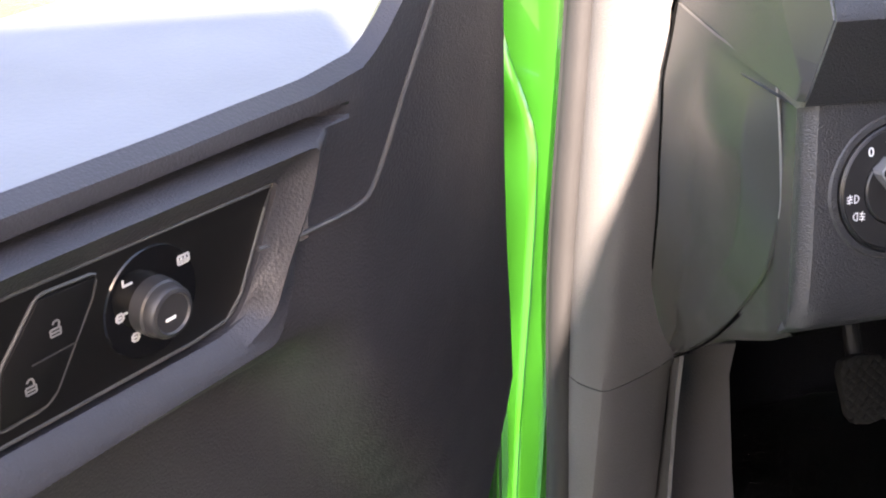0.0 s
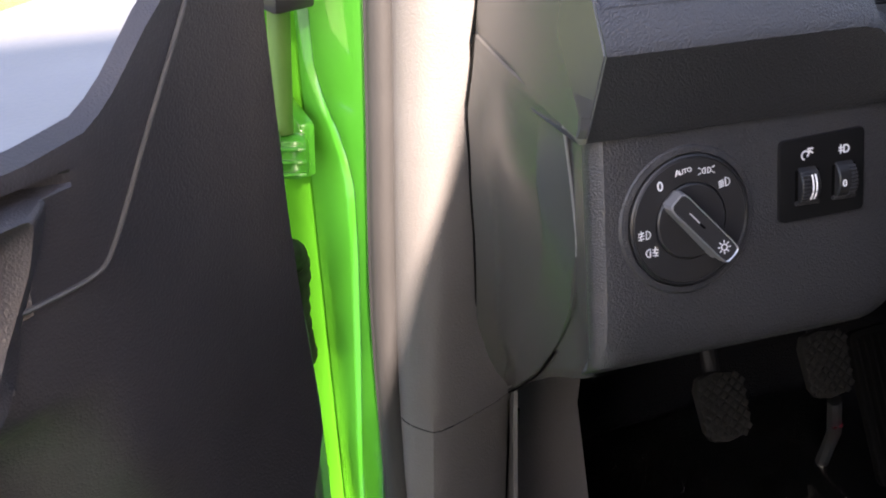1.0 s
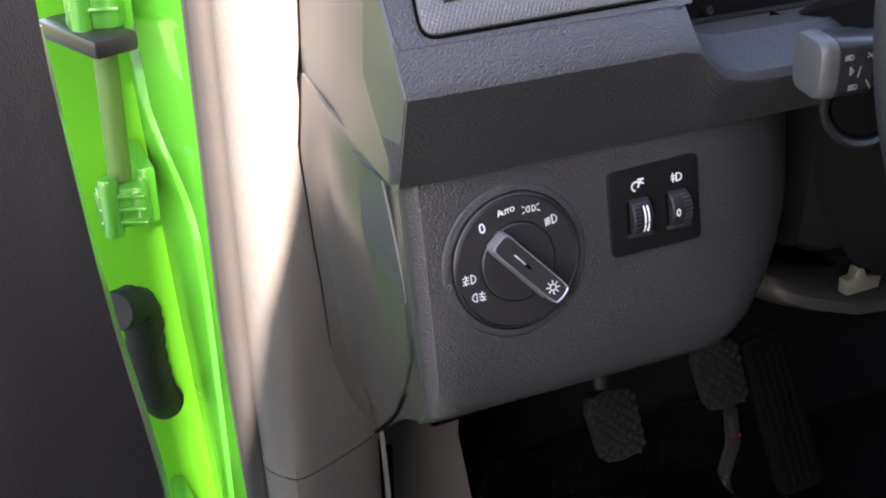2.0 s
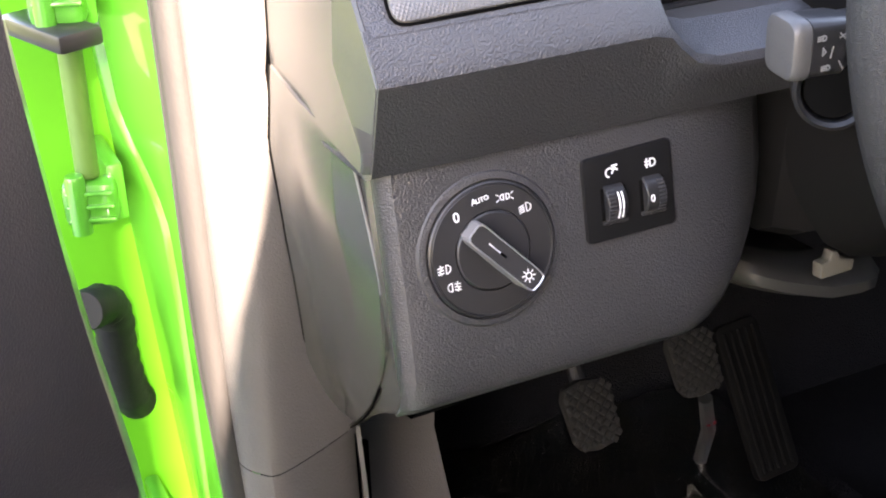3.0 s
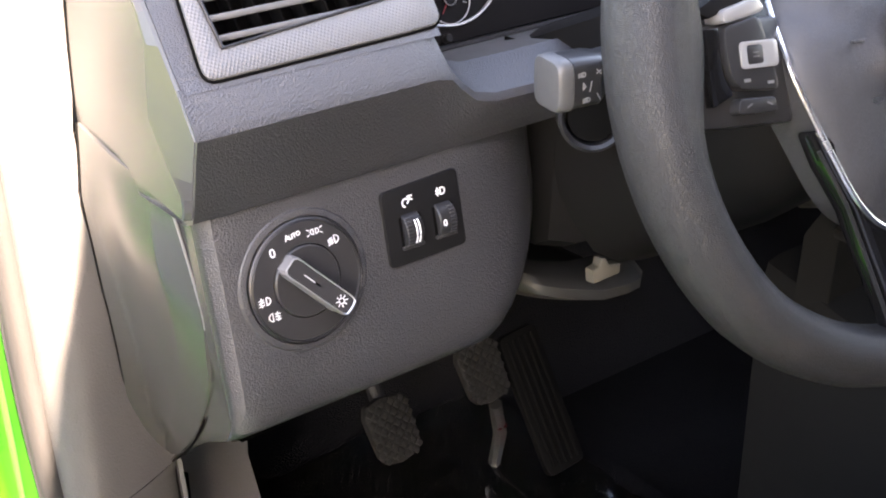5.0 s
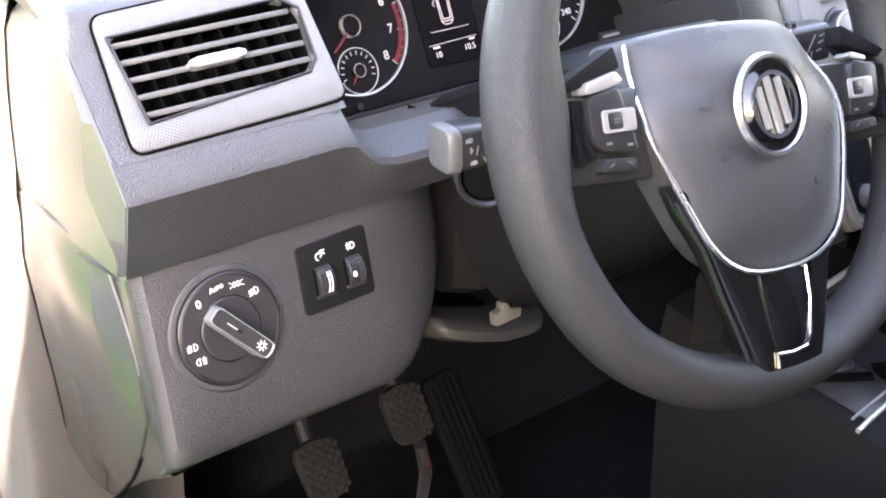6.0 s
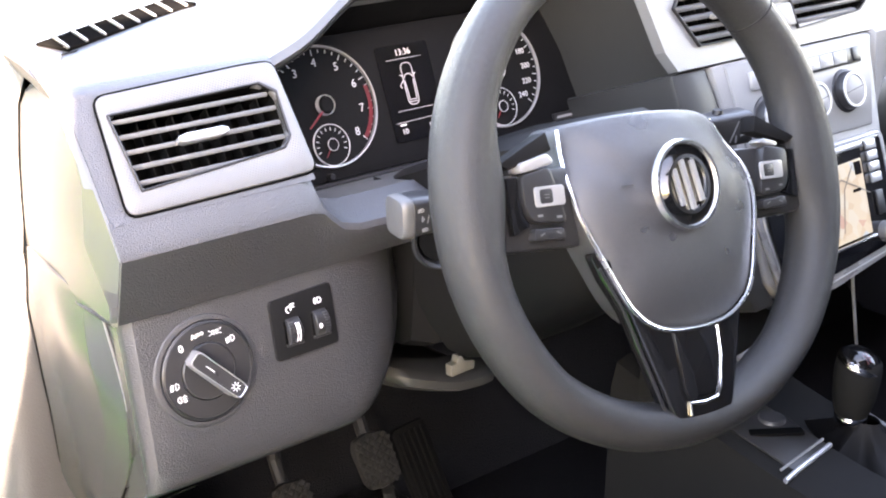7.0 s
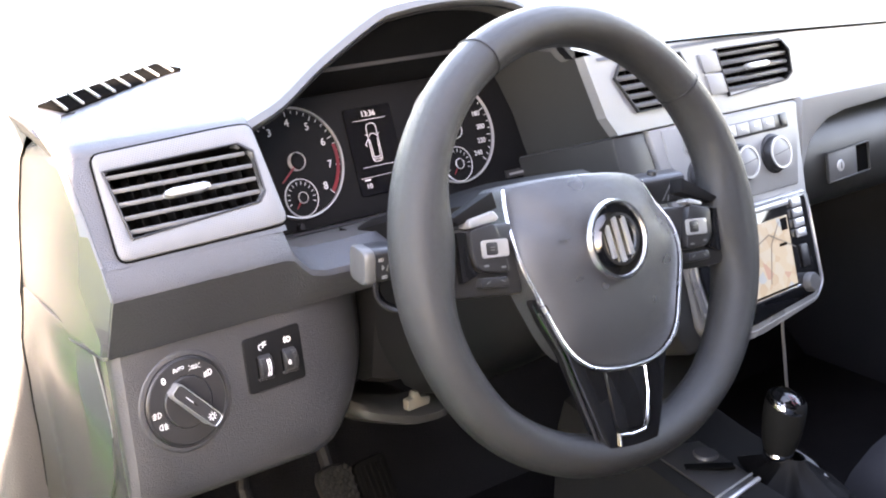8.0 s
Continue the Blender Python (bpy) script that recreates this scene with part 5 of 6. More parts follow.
def radio():
    r = thing("navigation_radio", "car radio with lit map screen and silver keys", "radio")
    def pz(x, z):
        return ((x - 0.6), (z - 1.025) * 1.063)
    rim = soften([pz(0.487, 0.984), pz(0.487, 0.93), pz(0.498, 0.872), pz(0.53, 0.858), pz(0.575, 0.857), pz(0.678, 0.87), pz(0.694, 0.886), pz(0.694, 0.984)], 0.008, 3)
    part("bezel", prism(rim[::-1], 0.0, 0.006, CF, 0.003), GRIP, r)
    part("front", prism(soften([pz(0.495, 0.98), pz(0.496, 0.93), pz(0.505, 0.88), pz(0.56, 0.869), pz(0.672, 0.879), pz(0.685, 0.89), pz(0.685, 0.981)], 0.006, 3)[::-1], 0.005, 0.0085, CF, 0.0015), GLOSS, r)
    part("bezel_line", tube([CF @ Vector((*p, 0.0075)) for p in soften([pz(0.491, 0.982), pz(0.4915, 0.93), pz(0.502, 0.876), pz(0.56, 0.8635), pz(0.675, 0.8745), pz(0.6895, 0.888), pz(0.6895, 0.982)], 0.006, 3)], 0.0008, 6, True), SILVER_PLAIN, r, "fine silver outline")
    part("disc_slot", prism([pz(0.53, 0.9785), pz(0.53, 0.9735), pz(0.6525, 0.9735), pz(0.6525, 0.979)][::-1], 0.008, 0.0105, CF, 0.0008), SILVER_PLAIN, r, "silver bar above the screen")
    scr = part("screen", prism([pz(0.535, 0.962), pz(0.535, 0.892), pz(0.643, 0.895), pz(0.646, 0.964)][::-1], 0.008, 0.0095, CF), MAP, r, "yellow map on the screen")
    part("map_box", prism([pz(0.633, 0.962), pz(0.633, 0.95), pz(0.6435, 0.95), pz(0.644, 0.962)][::-1], 0.0095, 0.0098, CF), LCD, scr)
    part("map_label", strokes([[(0.03, -0.066), (0.04, -0.066)]], 0.003, CF @ T(-0.004, -0.028, 0.0097)), LCD, scr)
    part("map_road", strokes([[(-0.05, -0.075), (-0.02, -0.09), (0.01, -0.08), (0.05, -0.1)], [(0.0, -0.13), (0.012, -0.09), (0.03, -0.07)]], 0.0012, CF @ T(0, 0, 0.0097)), BEIGE, scr)
    part("screen_edge", tube([CF @ Vector((*pz(0.53, 0.8885), 0.0105)), CF @ Vector((*pz(0.648, 0.8915), 0.0105))], 0.0016, 6), CHROME, r)
    for k in range(4):
        for x in (0.5165, 0.6645):
            part("side_key", prism(rounded(-0.008, -0.0045, 0.008, 0.0045, 0.0008, 2), 0.0, 0.0025, CF @ T(*pz(x, 0.9735 - 0.0103 * k), 0.0085), 0.0006), SILVER_PLAIN, r, "silver side key")
    part("tall_key", prism(rounded(-0.006, -0.012, 0.006, 0.012, 0.001, 2), 0.0, 0.0018, CF @ T(*pz(0.6645, 0.919), 0.0085), 0.0006), SATIN, r)
    for x, z in ((0.6625, 0.8915), (0.517, 0.892)):
        part("dial_knob", lathe([(0.0105, 0.0), (0.0102, 0.009), (0.009, 0.0112), (0.0, 0.0115)], CF @ T(*pz(x, z), 0.006), 28), SOFT, r, "grey rotary knob")
    a = thing("airbag_key_switch", "passenger airbag key switch on a dark plate with pale frame", "switch")
    m = plane_frame((0.799, -0.012, 0.9925), 12, 0)
    part("frame", ring_plate([(-0.0415, -0.018), (0.0415, -0.016), (0.0415, 0.0187), (-0.0415, 0.0167)], [(-0.04, -0.0165), (0.04, -0.0145), (0.04, 0.0172), (-0.04, 0.0152)], 0.0, 0.0045, m, 0.0006), KNEE, a)
    part("plate", prism([(-0.04, -0.0165), (0.014, -0.0155), (0.014, 0.0165), (-0.04, 0.0152)], 0.0, 0.004, m, 0.0005), SOFT, a)
    part("recess", prism([(0.014, -0.0155), (0.04, -0.0145), (0.04, 0.0172), (0.014, 0.0165)], -0.004, 0.001, m), DARKGAP, a)
    part("key_slot", lathe([(0.0, 0.0052), (0.006, 0.005), (0.0068, 0.004)], m @ T(-0.018, -0.001, 0), 24), SILVER_PLAIN, a)
    part("key_mark", strokes([[(0, -0.003), (0, 0.003)]], 0.0018, m @ T(-0.018, -0.001, 0.0053)), SATIN, a)


def console():
    c = thing("centre_console", "black centre console with silver edging", "console")
    rows = []
    for y, zt in ((0.12, 0.74), (0.02, 0.715), (-0.06, 0.70), (-0.14, 0.69), (-0.3, 0.68), (-0.6, 0.67)):
        rows.append([(0.475, y, 0.42), (0.482, y, zt - 0.03), (0.49, y, zt - 0.004), (0.503, y, zt), (0.572, y, zt), (0.58, y, zt - 0.006), (0.588, y, zt - 0.032), (0.672, y, zt - 0.034), (0.683, y, zt - 0.03), (0.69, y, zt - 0.05), (0.695, y, 0.42)])
    part("body", loft(rows, 0.004), CONSOLE, c)
    part("deck_plate", prism([(0.507, -0.099), (0.571, -0.0905), (0.571, -0.01), (0.507, 0.01)], 0.7, 0.7025, Matrix.Translation((0, 0, -0.7)) @ Matrix(((1, 0, 0, 0), (0, 1, 0, 0), (0, 0.16, 1, 0.0105), (0, 0, 0, 1))) @ Matrix.Translation((0, 0, 0.7)), 0.0008), DIAL, c, "smooth grey deck plate")
    part("deck_slot", box((0.055, 0.012, 0.003), T(0.54, -0.05, 0.7065) @ RZ(-35), 0.001), DARKGAP, c)
    part("coin_button", lathe([(0.0, 0.004), (0.0125, 0.0035), (0.014, 0.002), (0.0145, 0.0)], T(0.556, -0.032, 0.7075), 28), KNOB, c, "round grey button")
    part("front_edging", tube([(0.486, -0.1035, 0.696), (0.51, -0.1, 0.6975), (0.572, -0.0915, 0.6985)], 0.0028, 8), SILVER_PLAIN, c, "silver edging strip")
    part("rear_edging", tube([(0.495, -0.091, 0.699), (0.572, -0.0825, 0.701)], 0.0014, 6), STACK, c, "thin grey edging line")
    part("gaiter_frame", tube([(0.7, -0.03, 0.672), (0.69, -0.075, 0.671), (0.672, -0.11, 0.67)], 0.005, 8), STACK, c, "grey gaiter frame")
    part("tray_lip", tube([(0.47, -0.05, 0.8085), (0.56, -0.05, 0.821)], 0.003, 8), SILVER_PLAIN, c, "silver tray lip")
    part("tray", box((0.1, 0.09, 0.01), T(0.52, -0.003, 0.806) @ Matrix.Rotation(radians(-8), 4, "Y"), 0.003), SATIN, c)
    part("stack_edge", tube([(0.718, 0.0, 0.835), (0.725, 0.0, 0.798), (0.735, 0.0, 0.76), (0.747, 0.0, 0.715)], 0.0018, 8), STACK, c, "grey upright edge beside the gear lever")
    g = thing("gear_lever", "manual gear lever with chrome-capped knob and dark gaiter", "gear lever")
    m = T(0.627, -0.078, 0.742) @ Matrix.Rotation(radians(3), 4, "X") @ Matrix.Scale(0.95, 4) @ T(0, 0, -0.75)
    mc = m @ T(0, 0, 0.775) @ Matrix.Rotation(radians(17), 4, "X") @ Matrix.Rotation(radians(12), 4, "Y") @ T(0, 0, -0.776)
    part("knob", lathe([(0.016, 0.712), (0.019, 0.72), (0.0225, 0.735), (0.0242, 0.755), (0.0245, 0.768), (0.0238, 0.776), (0.0205, 0.781)], m, 36), CONSOLE, g, "black leather gear knob")
    part("cap", lathe([(0.0222, 0.779), (0.021, 0.7835), (0.0165, 0.788), (0.009, 0.7905), (0.0, 0.7912)], mc, 36), GLOSS, g, "glossy black domed knob cap")
    part("shift_pattern", strokes([[(-0.006, -0.006), (-0.006, 0.006)], [(0.0, -0.006), (0.0, 0.006)], [(-0.006, 0.0), (0.006, 0.0)]], 0.0009, mc @ T(-0.008, -0.008, 0.7905) @ Matrix.Rotation(radians(22), 4, "X")), REDZONE, g, "dull red shift pattern")
    part("cap_ring", lathe([(0.0246, 0.774), (0.0247, 0.778), (0.0228, 0.7812), (0.0218, 0.7785)], mc, 36), CHROME, g, "chrome ring")
    part("collar", lathe([(0.0165, 0.704), (0.0185, 0.708), (0.0185, 0.713), (0.016, 0.717)], m, 32), CHROME, g, "chrome collar")
    rows = []
    for z, s in ((0.706, 0.014), (0.699, 0.019), (0.692, 0.026), (0.685, 0.035), (0.678, 0.046), (0.671, 0.058), (0.665, 0.068), (0.66, 0.074)):
        row = []
        for k in range(40):
            a = 2 * math.pi * k / 40
            w = 1 + 0.17 * math.cos(4 * a + 0.5 + 14 * (0.7 - z)) * min(1, (0.71 - z) / 0.03)
            row.append((0.632 + s * w * math.cos(a) * 0.8, -0.09 + s * w * math.sin(a) * 1.1, z + 0.004 * math.cos(8 * a) * min(1, (0.706 - z) / 0.02)))
        rows.append(row)
    part("gaiter", loft(rows, closed=True), SHROUD, g, "folded dark gaiter")


# ---- footwell ----
def pedal(name, label, centre, w, h, arm_from):
    p = thing(name, label, "pedal", group="pedals")
    m = T(*centre) @ Matrix.Rotation(radians(90 - 28), 4, "X")
    out = [(-w * 0.5, h * 0.28), (-w * 0.42, h * 0.46), (-w * 0.1, h * 0.52), (w * 0.3, h * 0.48), (w * 0.48, h * 0.34), (w * 0.5, -h * 0.3), (w * 0.38, -h * 0.46), (0.0, -h * 0.52), (-w * 0.3, -h * 0.48), (-w * 0.42, -h * 0.34)]
    part("pad", prism(out, -0.006, 0.006, m, 0.003), PEDAL, p)
    n = 5
    for i in range(-n, n + 1):
        for j in range(-n, n + 1):
            x, y = (i + j) * 0.0052, (i - j) * 0.0052
            if abs(x) < w * 0.42 and abs(y) < h * 0.42:
                part("stud", box((0.0058, 0.0058, 0.0022), m @ T(x, y, 0.0066) @ RZ(45), 0.0008), PEDAL, p)
    pts = [Vector(centre) + Vector((0, 0.012, 0.006)), Vector(centre) + Vector((0.0, 0.035, 0.05)), Vector(arm_from)]
    part("arm", tube([tuple(q) for q in pts], 0.008, 8), RUBBER, p)
    return p


def footwell():
    pedal("clutch_pedal", "grey studded rubber clutch pedal", (0.196, 0.303, 0.585), 0.05, 0.062, (0.19, 0.33, 0.8))
    b = pedal("brake_pedal", "grey studded rubber brake pedal", (0.31, 0.312, 0.6), 0.05, 0.062, (0.31, 0.34, 0.82))
    part("linkage", tube([(0.318, 0.3, 0.565), (0.332, 0.31, 0.52), (0.34, 0.33, 0.47)], 0.007, 8), STEEL, b, "pale pedal linkage")
    part("red_clip", box((0.012, 0.012, 0.005), T(0.329, 0.307, 0.532), 0.002), REDZONE, b)
    a = thing("accelerator_pedal", "long black ribbed accelerator pedal", "pedal", group="pedals")
    m = T(0.368, 0.29, 0.555) @ Matrix.Rotation(radians(90 - 28), 4, "X") @ RZ(4)
    part("plate", prism(rounded(-0.024, -0.075, 0.024, 0.075, 0.008), -0.006, 0.004, m, 0.002), PEDALBLACK, a)
    for k in range(5):
        part("rib", box((0.0035, 0.135, 0.003), m @ T(-0.016 + 0.008 * k, 0, 0.005), 0.001), PEDALBLACK, a)
    mat_ = loft([[(x, y, 0.445 + (0.09 * max(0, y - 0.42) / 0.12) + 0.003 * math.sin(9 * x + 14 * y)) for y in np.linspace(-0.45, 0.54, 14)] for x in np.linspace(0.0, 0.46, 8)], 0.008)
    tagged(part("floor_mat", mat_, CARPET), "black carpet floor mat in the footwell", "floor mat")
    rows = []
    for x in np.linspace(0.08, 0.42, 36):
        rows.append([(x, y, 0.46 + 0.016 * abs(noise.noise(Vector((x * 26, y * 26, 0.3)))) + 0.016 * abs(noise.noise(Vector((x * 9, y * 11, 2.3)))) + (0.09 * max(0, y - 0.42) / 0.12)) for y in np.linspace(0.05, 0.44, 40)])
    film = part("protective_film", loft(rows, 0.0006), FILM)
    film.visible_shadow = False
    tagged(film, "crumpled clear plastic film on the floor mat", "plastic film")
    # kick panel and the inner wheel arch
    k = thing("kick_panel", "grey plastic kick panel beside the footwell", "kick panel")
    rows = [[(-0.066, 0.17, 0.74), (-0.05, 0.215, 0.715), (-0.02, 0.24, 0.70), (0.025, 0.25, 0.69), (0.03, 0.28, 0.69), (0.03, 0.4, 0.7)], [(-0.06, 0.18, 0.68), (-0.046, 0.225, 0.672), (-0.02, 0.243, 0.665), (0.024, 0.252, 0.66), (0.03, 0.28, 0.66), (0.03, 0.4, 0.66)], [(-0.06, 0.17, 0.56), (-0.046, 0.225, 0.56), (-0.02, 0.243, 0.56), (0.04, 0.252, 0.56), (0.046, 0.28, 0.56), (0.045, 0.4, 0.56)], [(-0.06, 0.15, 0.42), (-0.046, 0.21, 0.42), (-0.02, 0.23, 0.42), (0.06, 0.24, 0.42), (0.066, 0.27, 0.42), (0.065, 0.4, 0.42)]]
    part("panel", loft(rows, 0.003), PILLAR, k)
    # near-black rod stands in for the shaded gap beside the kick panel
    part("edge_gap_shade", tube([(-0.052, 0.205, 0.7), (-0.05, 0.212, 0.6), (-0.05, 0.205, 0.45)], 0.004, 8, up=(1, 0, 0)), DARKGAP, k)
    h = thing("bonnet_release", "pale plastic release lever under the knee shelf", "lever")
    part("lever", prism([(-0.013, -0.01), (0.02, -0.009), (0.022, 0.001), (0.007, 0.004), (0.004, 0.012), (-0.002, 0.0125), (-0.004, 0.005), (-0.013, 0.004)], -0.006, 0.006, plane_frame((0.197, 0.03, 0.859), 5) @ Matrix.Scale(0.75, 4), 0.002), BEIGE, h)


# ---- door opening ----
def pillar():
    p = thing("pillar_trim", "grey plastic door pillar trim, sunlit", "pillar trim")
    def trim_row(z):
        s = max(0, 1.0 - z)
        x0, y0 = -0.111 + 0.06 * s + 0.3 * max(0, 0.85 - z), 0.157 + 0.05 * s + 0.18 * max(0, 0.85 - z)
        if z < 0.72:
            x0, y0 = -0.062, 0.195
        if z > 1.0:
            x0, y0 = end_gap(z)[0] - 0.001, end_gap(z)[1] + 0.002
        row = [(x0 + 0.003, y0 + 0.02, z), (x0 + 0.0012, y0 + 0.002, z)]
        return row + [(x, y, z) for x, y in curve([(x0, y0), (x0 + (-0.126 - x0) * 0.5, y0 + (0.161 - y0) * 0.55), (-0.126, 0.162), (-0.137, 0.168), (-0.144, 0.179), (-0.1465, 0.192), (-0.1455, 0.202)], 3)]
    part("upper_trim", loft([trim_row(z) for z in (1.34, 1.2, 1.137, 1.115, 1.1, 1.076, 1.048, 1.02, 1.0, 0.95, 0.9, 0.85, 0.8, 0.77, 0.742, 0.7264)]), PILLAR, p)
    part("lower_trim", loft([trim_row(z) for z in (0.7256, 0.715, 0.65, 0.55, 0.44)]), PILLAR, p)
    part("seam_gap", loft([[(x + 0.002, y + 0.003, z) for x, y, z in trim_row(0.7275)[1:]], [(x + 0.002, y + 0.003, z) for x, y, z in trim_row(0.7245)[1:]]], 0.001), SOFT, p)
    part("clip_button", lathe([(0, 0.0015), (0.0022, 0.0012), (0.0026, 0)], T(-0.094, 0.165, 0.86) @ Matrix.Rotation(radians(90), 4, "X"), 12), SATIN, p)
    s = thing("door_seal", "black rubber door seal along the pillar", "door seal")
    pts = [(-0.149, 0.203, 1.32), (-0.149, 0.203, 1.1), (-0.149, 0.203, 0.95), (-0.149, 0.203, 0.8), (-0.145, 0.19, 0.65), (-0.145, 0.17, 0.5), (-0.15, 0.1, 0.47), (-0.16, -0.5, 0.47)]
    part("bulb", tube(curve(pts, 4), 0.0105, 12, up=(1, 0, 0)), SEAL, s)
    part("lip", tube(curve([(x - 0.007, y + 0.003, z) for x, y, z in pts], 4), 0.0045, 8, up=(1, 0, 0)), SEAL, s)
    g = thing("door_pillar", "bright green painted door pillar with a pressed groove", "door pillar")
    rows = []
    for k in range(64):
        z = 1.34 - 0.9 * k / 63
        x0, y0 = -0.1555, 0.213
        x1, y1 = -0.172 - 0.06 * (z - 0.85), 0.306
        sg = float(np.interp(z, (0.44, 0.642, 0.755, 0.828, 0.879, 0.9, 0.92, 0.936, 0.954, 1.01, 1.34), (0.5, 0.41, 0.32, 0.29, 0.3, 0.4, 0.56, 0.72, 0.8, 0.82, 0.8)))
        row = [(-0.142, 0.208, z), (-0.1535, 0.2075, z)]
        for f, dp in ((0, 0), (0.04, 0), (sg - 0.09, 0), (sg - 0.05, 0.0006), (sg - 0.025, 0.0032), (sg, 0.004), (sg + 0.025, 0.0026), (sg + 0.06, 0.0005), (sg + 0.1, 0), (0.95, 0), (1.0, 0.002)):
            row.append((x0 + (x1 - x0) * f + dp * 0.98, y0 + (y1 - y0) * f + dp * 0.18, z))
        rows.append(row + [(x1 + 0.012, y1 + 0.014, z), (-0.09, 0.36, z)])
    part("skin", loft(rows, 0.002), GREEN, g)
    rows = [[(-0.12, 0.32, z), (-0.18, 0.326, z), (-0.21, 0.335, z), (-0.224, 0.338, min(z, 1.06)), (-0.233, 0.34, min(z, 0.95)), (-0.27, 0.345, min(z, 0.91)), (-0.33, 0.35, min(z, 0.88))] for z in (1.12, 1.0, 0.86, 0.7, 0.42)]
    part("wing_edge", loft(rows, 0.002), GREENMAT, g, "green wing edge behind the hinges")
    boot = curve([(-0.185, 0.31, 0.715), (-0.192, 0.29, 0.735), (-0.196, 0.28, 0.755), (-0.199, 0.272, 0.785), (-0.2, 0.262, 0.815), (-0.206, 0.25, 0.832), (-0.22, 0.235, 0.838)], 4)
    part("wiring_boot", tube(boot, [0.0125 + 0.0016 * (k % 2) for k in range(len(boot))], 16, up=(1, 0, 0)), RUBBER, g, "black rubber wiring boot")
    for z, lower in ((0.9, True), (1.03, False), (0.62, True)):
        h = part("hinge", box((0.012, 0.06, 0.04), T(-0.183, 0.295, z), 0.004), GREEN, g, "green painted steel hinge")
        part("hinge_leaf", box((0.034, 0.02, 0.03), T(-0.201, 0.262, z) @ RZ(-20), 0.006), GREEN, h)
        for dz in (-0.009, 0.0, 0.009) if lower else (0.0,):
            part("hinge_rib", box((0.03, 0.004, 0.003), T(-0.203, 0.2515, z + dz) @ RZ(-20), 0.0012), GREEN, h)
        part("hinge_pin", lathe([(0.0, 0.022), (0.0055, 0.021), (0.0065, 0.018), (0.0065, -0.018), (0.0, -0.021)], T(-0.21, 0.256, z), 20), GREEN, h)
    # olive tube stands in for the shadowed recess between the hinges
    part("recess_shade", tube([(-0.198, 0.266, 1.0), (-0.199, 0.266, 0.96), (-0.2, 0.265, 0.916)], 0.0075, 14, up=(1, 0, 0)), GREENSHADE, g, "olive tube standing for the shaded recess between the hinges")
    chk = thing("door_check_strap", "dark steel door check strap between pillar and door", "door check")
    part("strap", box((0.03, 0.07, 0.012), T(-0.207, 0.265, 1.012) @ RZ(20), 0.003), SATIN, chk)
    part("guide", box((0.028, 0.03, 0.028), T(-0.205, 0.285, 1.05) @ RZ(15), 0.004), RUBBER, chk)


DO = Vector((-0.349, -0.043, 0.0))
DM = Matrix(((-0.8, 0, 0.6, DO.x), (-0.6, 0, -0.8, DO.y), (0, 1, 0, 0), (0, 0, 0, 1)))   # local x rearwards, y up, z into the cabin


